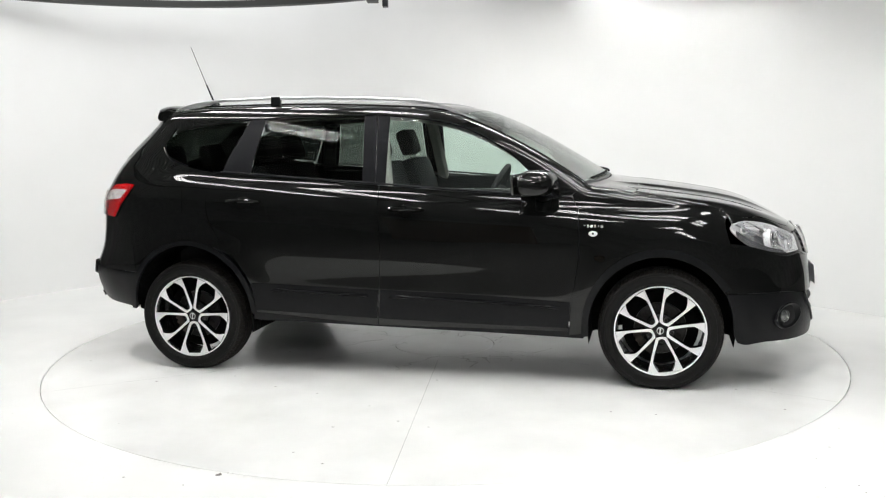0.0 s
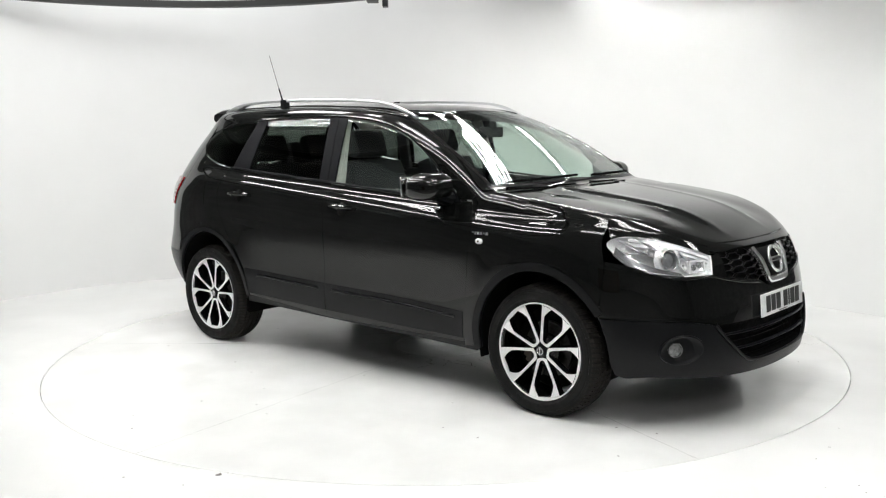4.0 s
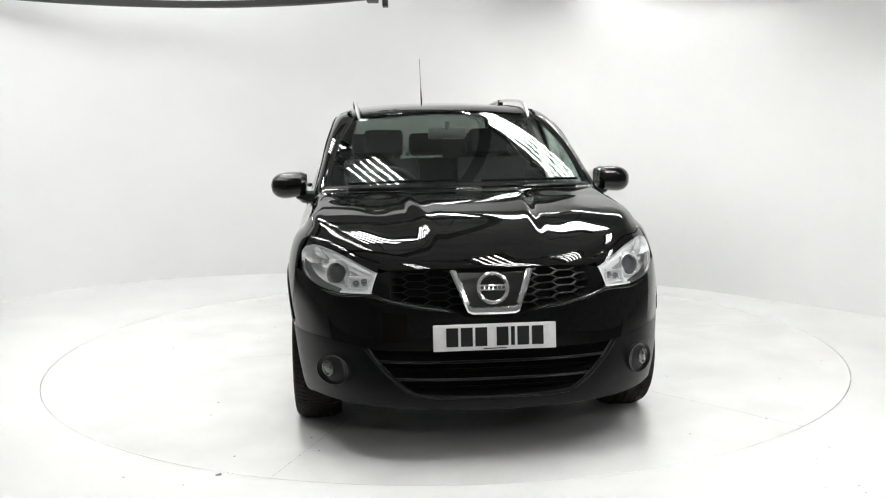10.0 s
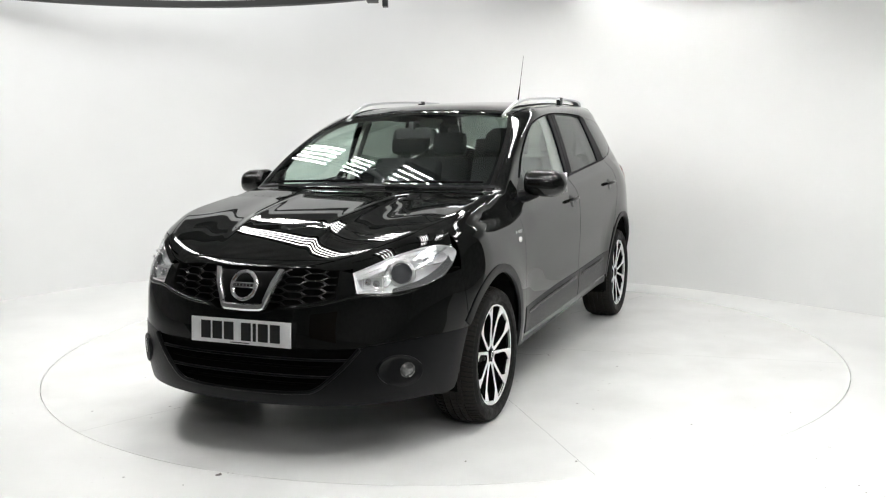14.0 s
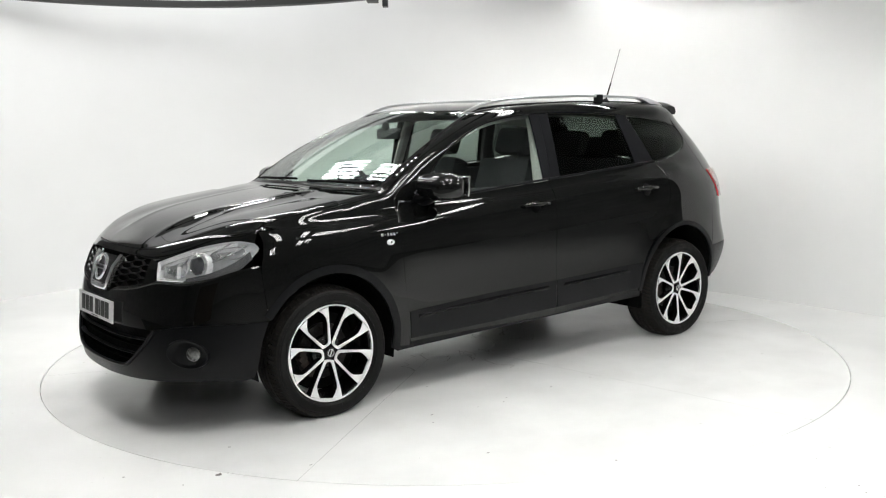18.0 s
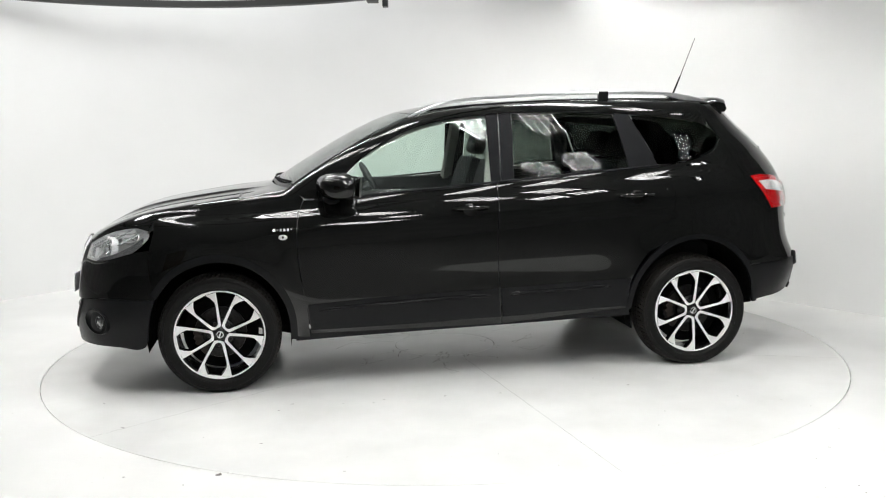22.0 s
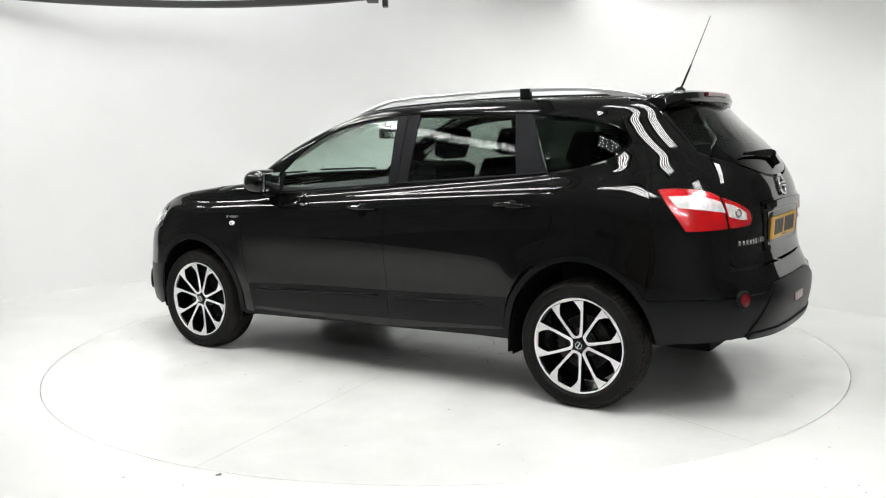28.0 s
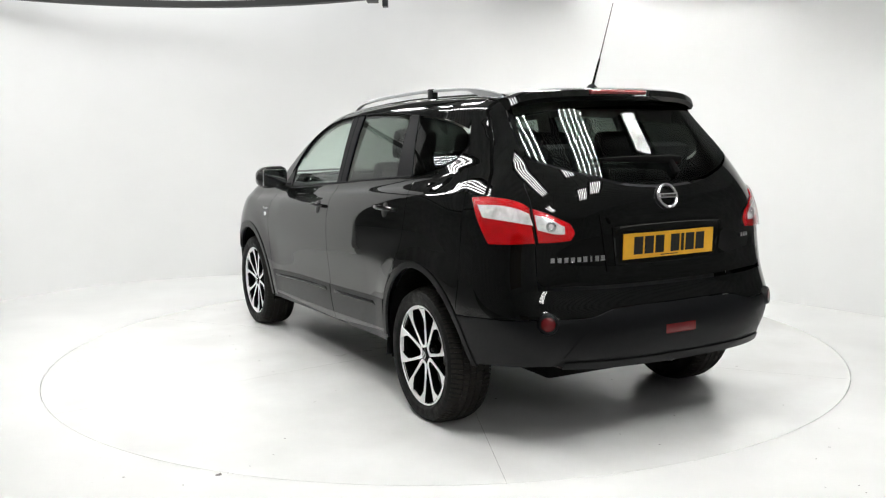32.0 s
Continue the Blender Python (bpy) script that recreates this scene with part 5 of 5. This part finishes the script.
def seat(x, y, h, w, lean, name="seat"):
    bm = bmesh.new()
    box(bm, x + 0.24, y, 0.62, 0.52, w, 0.18, 0.05)
    st = part(name, bm, FABRIC, car, "dark fabric seat")
    m = Matrix.Translation((x, y, 0.66)) @ pose(0, 0, 0, 0, -lean, 0)
    bm = bmesh.new()
    box(bm, -0.02, 0, h / 2, 0.14, w * 0.95, h, 0.05, m)
    part("seat_back", bm, FABRIC, st)
    bm = bmesh.new()
    box(bm, -0.01, 0, h + 0.115, 0.10, 0.27 if w < .6 else .25, 0.18, 0.045, m)
    part("headrest", bm, FABRIC, st)
    for dy in (-0.06, 0.06):
        bm = bmesh.new()
        tube(bm, [m @ Vector((-0.01, dy, h - 0.03)), m @ Vector((-0.01, dy, h + 0.06))], 0.006, 6)
        part("headrest_post", bm, STEEL, st)


for y in (0.36, -0.36):
    seat(-0.10, y, 0.60, 0.50, 18)
for y in (0.44, 0.0, -0.44):
    seat(-0.98, y, 0.58, 0.43, 20)
for y in (0.30, -0.30):
    seat(-1.62, y, 0.50, 0.46, 14)
bm = bmesh.new()
box(bm, 0.40, 0, 1.40, 0.03, 0.23, 0.065, 0.014)
box(bm, 0.42, 0, 1.445, 0.04, 0.03, 0.05, 0.01)
rv = part("rear_view_mirror", bm, CABIN, car)
bm = bmesh.new()
box(bm, 0.382, 0, 1.40, 0.004, 0.2, 0.05, 0.001)
part("mirror_glass", bm, MIRROR, rv)
# ---- the studio ----
# turntable: six plates round a hub cover, flush with the floor
table = thing("turntable", "white painted round turntable set flush in the floor", "turntable")
SEAM = 97.4
for k in range(6):
    bm = bmesh.new()
    prev = None
    for u in np.linspace(0, 1, 25):
        ring = []
        for r, z in ((0.331, -0.02), (0.331, 0.0), (1.4, 0.0), (2.484, 0.0), (2.485, -0.001), (2.485, -0.03)):
            a = radians(SEAM + 60 * (k + u)) + 0.0006 / r * (1 - 2 * u)
            ring.append(bm.verts.new((r * math.cos(a), r * math.sin(a), z)))
        if prev:
            for i in range(5):
                bm.faces.new((prev[i], prev[i + 1], ring[i + 1], ring[i]))
        prev = ring
    part("floor_plate", bm, DISCFLOOR, table, smooth=False)
bm = bmesh.new()
lathe(bm, [(0.0001, 0.0005), (0.326, 0.0005), (0.3275, -0.001), (0.3275, -0.03)], 64, "z")
hub = part("hub_cover", bm, DISCFLOOR, table, smooth=False)
bm = bmesh.new()
lathe(bm, [(0.0001, -0.03), (2.55, -0.03)], 96, "z")
part("pit", bm, GROOVE, table, "dark pit under the turntable's joints", smooth=False)
# cracked paint round the hub
bm = bmesh.new()
rng = random.Random(4)
for k in range(22):
    a = rng.uniform(0, 2 * math.pi)
    r = rng.uniform(0.2, 0.55)
    pts = []
    for i in range(7):
        pts.append((r * math.cos(a), r * math.sin(a), 0.0006))
        r += rng.uniform(0.0, 0.06)
        a += rng.uniform(-0.09, 0.12)
    for i, (p, q) in enumerate(zip(pts, pts[1:])):
        w = rng.uniform(0.0008, 0.0022)
        d = (Vector(q) - Vector(p)).normalized().cross(Vector((0, 0, 1))) * w
        vs = [bm.verts.new(Vector(v) + e) for v, e in ((p, d), (p, -d), (q, -d), (q, d))]
        bm.faces.new(vs)
part("paint_crack", bm, DIRT, hub, smooth=False)["kind"] = "stuff"
# specks of dirt on the table
bm = bmesh.new()
for k in range(60):
    a, r = rng.uniform(0, 6.283), 2.4 * math.sqrt(rng.uniform(0.02, 1))
    s = rng.uniform(0.003, 0.009)
    vs = [bm.verts.new((r * math.cos(a) + s * math.cos(t) * rng.uniform(.5, 1.3), r * math.sin(a) + s * math.sin(t) * rng.uniform(.4, 1.0), 0.0008)) for t in np.linspace(0, 6.283, 7)[:-1]]
    bm.faces.new(vs)
part("dirt_speck", bm, DIRT, table, smooth=False)["kind"] = "stuff"


def sweep(z0, cove_at, path, height, name, mat, label, cat):
    """A wall along a path in plan, with a rounded foot of a given radius at each point, and a back face."""
    bm = bmesh.new()
    n = len(path)
    rings = []
    for i, (x, y) in enumerate(path):
        a, b = path[max(0, i - 1)], path[min(n - 1, i + 1)]
        d = Vector((b[0] - a[0], b[1] - a[1], 0)).normalized()
        inward = Vector((d.y, -d.x, 0))
        r = cove_at(x, y)
        ring = []
        for t in np.linspace(0, 1, 11):
            ang = t * math.pi / 2
            off = r * (1 - math.sin(ang))
            ring.append((Vector((x, y, 0)) + inward * off) + Vector((0, 0, z0 + r * (1 - math.cos(ang)))))
        ring.append(Vector((x, y, height)))
        ring.append(Vector((x, y, height)) - inward * 0.15)
        ring.append(Vector((x, y, z0 - 0.05)) - inward * 0.15)
        rings.append([bm.verts.new(p) for p in ring])
    m = len(rings[0])
    for a, b in zip(rings, rings[1:]):
        for k in range(m - 1):
            bm.faces.new((a[k], a[k + 1], b[k + 1], b[k]))
    return tagged(part(name, bm, mat), label, cat, kind="structure")


PATH = [tuple(p) for p in curve_through([(3.66, 0.28), (3.32, 0.76), (2.84, 1.38), (2.28, 2.04), (1.66, 2.5), (0.7, 2.95), (-0.6, 3.3), (-2.0, 3.35), (-3.2, 2.9), (-3.7, 2.4), (-4.02, 1.95)], 90)]
sweep(0.001, lambda x, y: 0.02 + 1.15 * float(step(1.9, -0.8, x)), PATH, 3.15, "wall_cyclorama", WALL, "white curved studio wall with a coved foot", "wall")
# the floor, with a round opening for the table
bm = bmesh.new()
inner = [bm.verts.new((2.4885 * math.cos(a), 2.4885 * math.sin(a), 0)) for a in np.linspace(0, 2 * math.pi, 129)[:-1]]
low = [bm.verts.new((2.4885 * math.cos(a), 2.4885 * math.sin(a), -0.03)) for a in np.linspace(0, 2 * math.pi, 129)[:-1]]
# the white paint ends in a straight edge before the camera
reach = [min(12.5, 2.74 / max(1e-6, -math.sin(a)) if math.sin(a) < 0 else 12.5) for a in np.linspace(0, 2 * math.pi, 129)[:-1]]
outer = [bm.verts.new((r * math.cos(a), r * math.sin(a), 0)) for r, a in zip(reach, np.linspace(0, 2 * math.pi, 129)[:-1])]
for i in range(128):
    j = (i + 1) % 128
    bm.faces.new((inner[i], inner[j], outer[j], outer[i]))
    bm.faces.new((inner[i], inner[j], low[j], low[i]))
tagged(part("floor", bm, FLOORM, smooth=False), "white painted studio floor with scuffs", "floor", kind="structure")
bm = bmesh.new()
box(bm, 0, -3, -0.06, 26, 26, 0.05)
tagged(part("ground", bm, CONCRETE), "grey concrete floor of the hall", "floor", kind="structure")
# chip and specks beside the table's rim
bm = bmesh.new()
vs = [bm.verts.new((-0.954 + dx, -2.312 + dy, 0.0012)) for dx, dy in ((-0.012, -0.028), (0.006, -0.03), (0.012, -0.02), (0.008, -0.004), (0.0, 0.006), (-0.004, -0.006), (-0.016, -0.016))]
bm.faces.new(vs)
for dx, dy, s in ((0.035, 0.0, 0.006), (0.055, -0.004, 0.004)):
    bm.faces.new([bm.verts.new((-0.954 + dx + s * math.cos(t), -2.312 + dy + 0.5 * s * math.sin(t), 0.0012)) for t in np.linspace(0, 6.283, 7)[:-1]])
for k in range(34):
    a, r = rng.uniform(-2.6, -0.3), rng.uniform(2.55, 3.4)
    s = rng.uniform(0.002, 0.007)
    bm.faces.new([bm.verts.new((r * math.cos(a) + s * math.cos(t), r * math.sin(a) + s * 0.7 * math.sin(t), 0.0012)) for t in np.linspace(0, 6.283, 7)[:-1]])
tagged(part("floor_chips", bm, DIRT, smooth=False), "grey chips and specks on the white floor", "dirt", kind="stuff")

# hall behind and above
for name, args in (("wall_south", (0, -13, 2.2, 26, 0.2, 4.5)), ("wall_west", (-10, -3, 2.2, 0.2, 20, 4.5)), ("wall_east", (10, -3, 2.2, 0.2, 20, 4.5)), ("wall_north", (0, 7, 2.2, 20, 0.2, 4.5))):
    bm = bmesh.new()
    box(bm, *args)
    tagged(part(name, bm, HALL), "dim grey wall of the hall", "wall", kind="structure")
bm = bmesh.new()
prev = None
for i in range(241):
    y = -13 + 20 * i / 240
    z = 4.4 + (0.035 if i % 4 in (1, 2) else 0)
    ring = [bm.verts.new((-10, y, z)), bm.verts.new((10, y, z)), bm.verts.new((10, y, z + .05)), bm.verts.new((-10, y, z + .05))]
    if prev:
        bm.faces.new((prev[0], prev[1], ring[1], ring[0]))
        bm.faces.new((prev[2], prev[3], ring[3], ring[2]))
    prev = ring
tagged(part("ceiling", bm, STEELROOF, smooth=False), "pale grey corrugated hall roof", "ceiling", kind="structure")
bm = bmesh.new()
box(bm, -3.6, -9.0, 1.2, 2.4, 0.1, 2.4, 0.01)
tagged(part("hoarding", bm, BRICKM), "brown timber hoarding in the hall", "panel")

# black ring rail above the table, and its bracket
canopy = thing("overhead_rail", "black ring-shaped rail hung above the turntable", "rail", m=Matrix.Translation((-1.9, 0.32, 2.575)))
bm = bmesh.new()
lathe(bm, [(2.30, 0.05), (2.40, 0.05), (2.41, 0.045), (2.41, 0.0), (2.40, -0.004), (2.31, -0.004), (2.30, 0.0)], 96, "z", closed=True)
part("rail", bm, FIXTURE, canopy)
bm = bmesh.new()
box(bm, 1.29, 2.17, 0.04, 0.10, 0.45, 0.05, 0.004, pose(0, 0, 0, 0, 0, 0))
box(bm, 1.40, 2.42, 0.03, 0.05, 0.12, 0.09, 0.004)
part("bracket", bm, FIXTURE, canopy)

# banks of tubes
def hang(parent, points, z0, top=4.41):
    """Thin rods from a fitting up to the hall's roof, in the fitting's own space."""
    base = parent.matrix_world.translation
    for x, y in points:
        bm = bmesh.new()
        tube(bm, [(x, y, z0), (x, y, top - base.z)], 0.006, 6)
        part("rod", bm, FIXTURE, parent)


def light_bank(x0, y0, x1, y1, z, n=5, gap=0.11, flat=3.2):
    a, b = Vector((x0, y0, z)), Vector((x1, y1, z))
    d = (b - a).normalized()
    side = d.cross(Vector((0, 0, 1)))
    bank = thing("light_bank", "bank of parallel fluorescent tubes hung overhead", "lamp", "tube light banks", m=Matrix.Translation((a + b) / 2))
    bpy.context.view_layer.update()
    L = (b - a).length
    mid = (a + b) / 2
    bm = bmesh.new()
    m = Matrix((d, side, Vector((0, 0, 1)))).transposed().to_4x4()
    wid = gap * (n - 1) + 0.14
    box(bm, 0, 0, 0.03, L + 0.06, wid, 0.03, 0.004, m)
    for sy in (-1, 1):
        box(bm, 0, sy * wid / 2, 0.0, L + 0.06, 0.012, 0.07, 0.003, m)
    part("housing", bm, FIXTURE, bank)
    for i in range(n):
        o = side * ((i - (n - 1) / 2) * gap)
        bm = bmesh.new()
        tube(bm, [a - mid + o, b - mid + o], 0.005, 8, flat=flat)
        part("tube", bm, TUBE, bank)
    hang(bank, [((d * L * k).x, (d * L * k).y) for k in (-0.4, 0.4)], 0.03)
    return bank


# the fittings hang in parallel rows: row, start and end along it, height, tubes, spacing
ROW_O, ROW_D, ROW_N = Vector((0.42, 0.95)), Vector((0.552, -0.834)), Vector((0.834, 0.552))
# the last bank (-4.4), behind the camera, is an added unseen fill light
for row, s0, s1, z, n, gap in ((1.40, -0.7, 0.95, 2.75, 2, 0.042), (0.12, -0.9, 1.45, 2.75, 5, 0.062), (0.12, 1.95, 2.72, 2.75, 5, 0.05), (0.52, 3.3, 4.05, 2.75, 5, 0.05),
                               (-0.78, 2.25, 3.1, 2.75, 5, 0.062), (-0.78, 3.75, 4.5, 2.75, 5, 0.062), (-1.57, 0.28, 0.95, 2.75, 5, 0.075), (-1.66, -0.45, -0.08, 2.75, 5, 0.062),
                               (-1.62, -1.55, -0.75, 2.75, 5, 0.075), (-1.36, 2.0, 3.3, 2.75, 4, 0.062), (-1.2, 4.0, 4.9, 2.75, 5, 0.062), (-2.37, -0.9, 1.6, 2.75, 4, 0.062),
                               (-2.37, 2.2, 3.5, 2.75, 4, 0.062), (-2.7, 4.3, 5.1, 2.75, 4, 0.062), (-3.38, -2.1, 1.5, 2.75, 4, 0.062), (-4.4, 6.6, 9.6, 3.6, 5, 0.13)):
    p0, p1 = ROW_O + ROW_D * s0 + ROW_N * row, ROW_O + ROW_D * s1 + ROW_N * row
    light_bank(p0.x, p0.y, p1.x, p1.y, z, n, gap, gap * 27)
    
hang(canopy, [(1.66, 1.66), (-1.66, 1.66), (1.66, -1.66), (-1.66, -1.66)], 0.05)


def washer(x, y, z, tx, ty, watts):
    """A broad soft lamp near the wall's head, that washes it."""
    w = thing("wall_washer", "broad black soft lamp that washes the wall", "lamp", "wall washers", m=Matrix.Translation((x, y, z)))
    bpy.context.view_layer.update()
    bm = bmesh.new()
    box(bm, 0, 0, 0.40, 1.9, 0.5, 0.08, 0.01)
    part("housing", bm, FIXTURE, w)
    hang(w, [(-0.2, 0), (0.2, 0)], 0.42)
    l = bpy.data.lights.new("washer", "AREA")
    l.shape, l.size, l.size_y, l.energy = "RECTANGLE", 1.8, 0.8, watts
    o = new("washer_lamp", l)
    o.matrix_world = look((x, y, z), (tx, ty, z - 0.8))


for x, y, tx, ty, watts in ((-0.6, 2.2, -0.7, 3.3, 7), (-2.0, 2.2, -2.2, 3.3, 8), (-2.9, 1.3, -3.7, 2.4, 12)):
    washer(x, y, 3.2, tx, ty, watts)


def motions():
    """The turntable turns once in fifty seconds and carries the car."""
    angles = [TURN0 + TURN_RATE * i for i in range(33)]
    walk(car, [(i, pose(0, 0, 0, 0, 0, a) @ Matrix.Translation(-OFF)) for i, a in enumerate(angles)])
    walk(table, [(i, pose(0, 0, 0, 0, 0, a)) for i, a in enumerate(angles)])


motions()
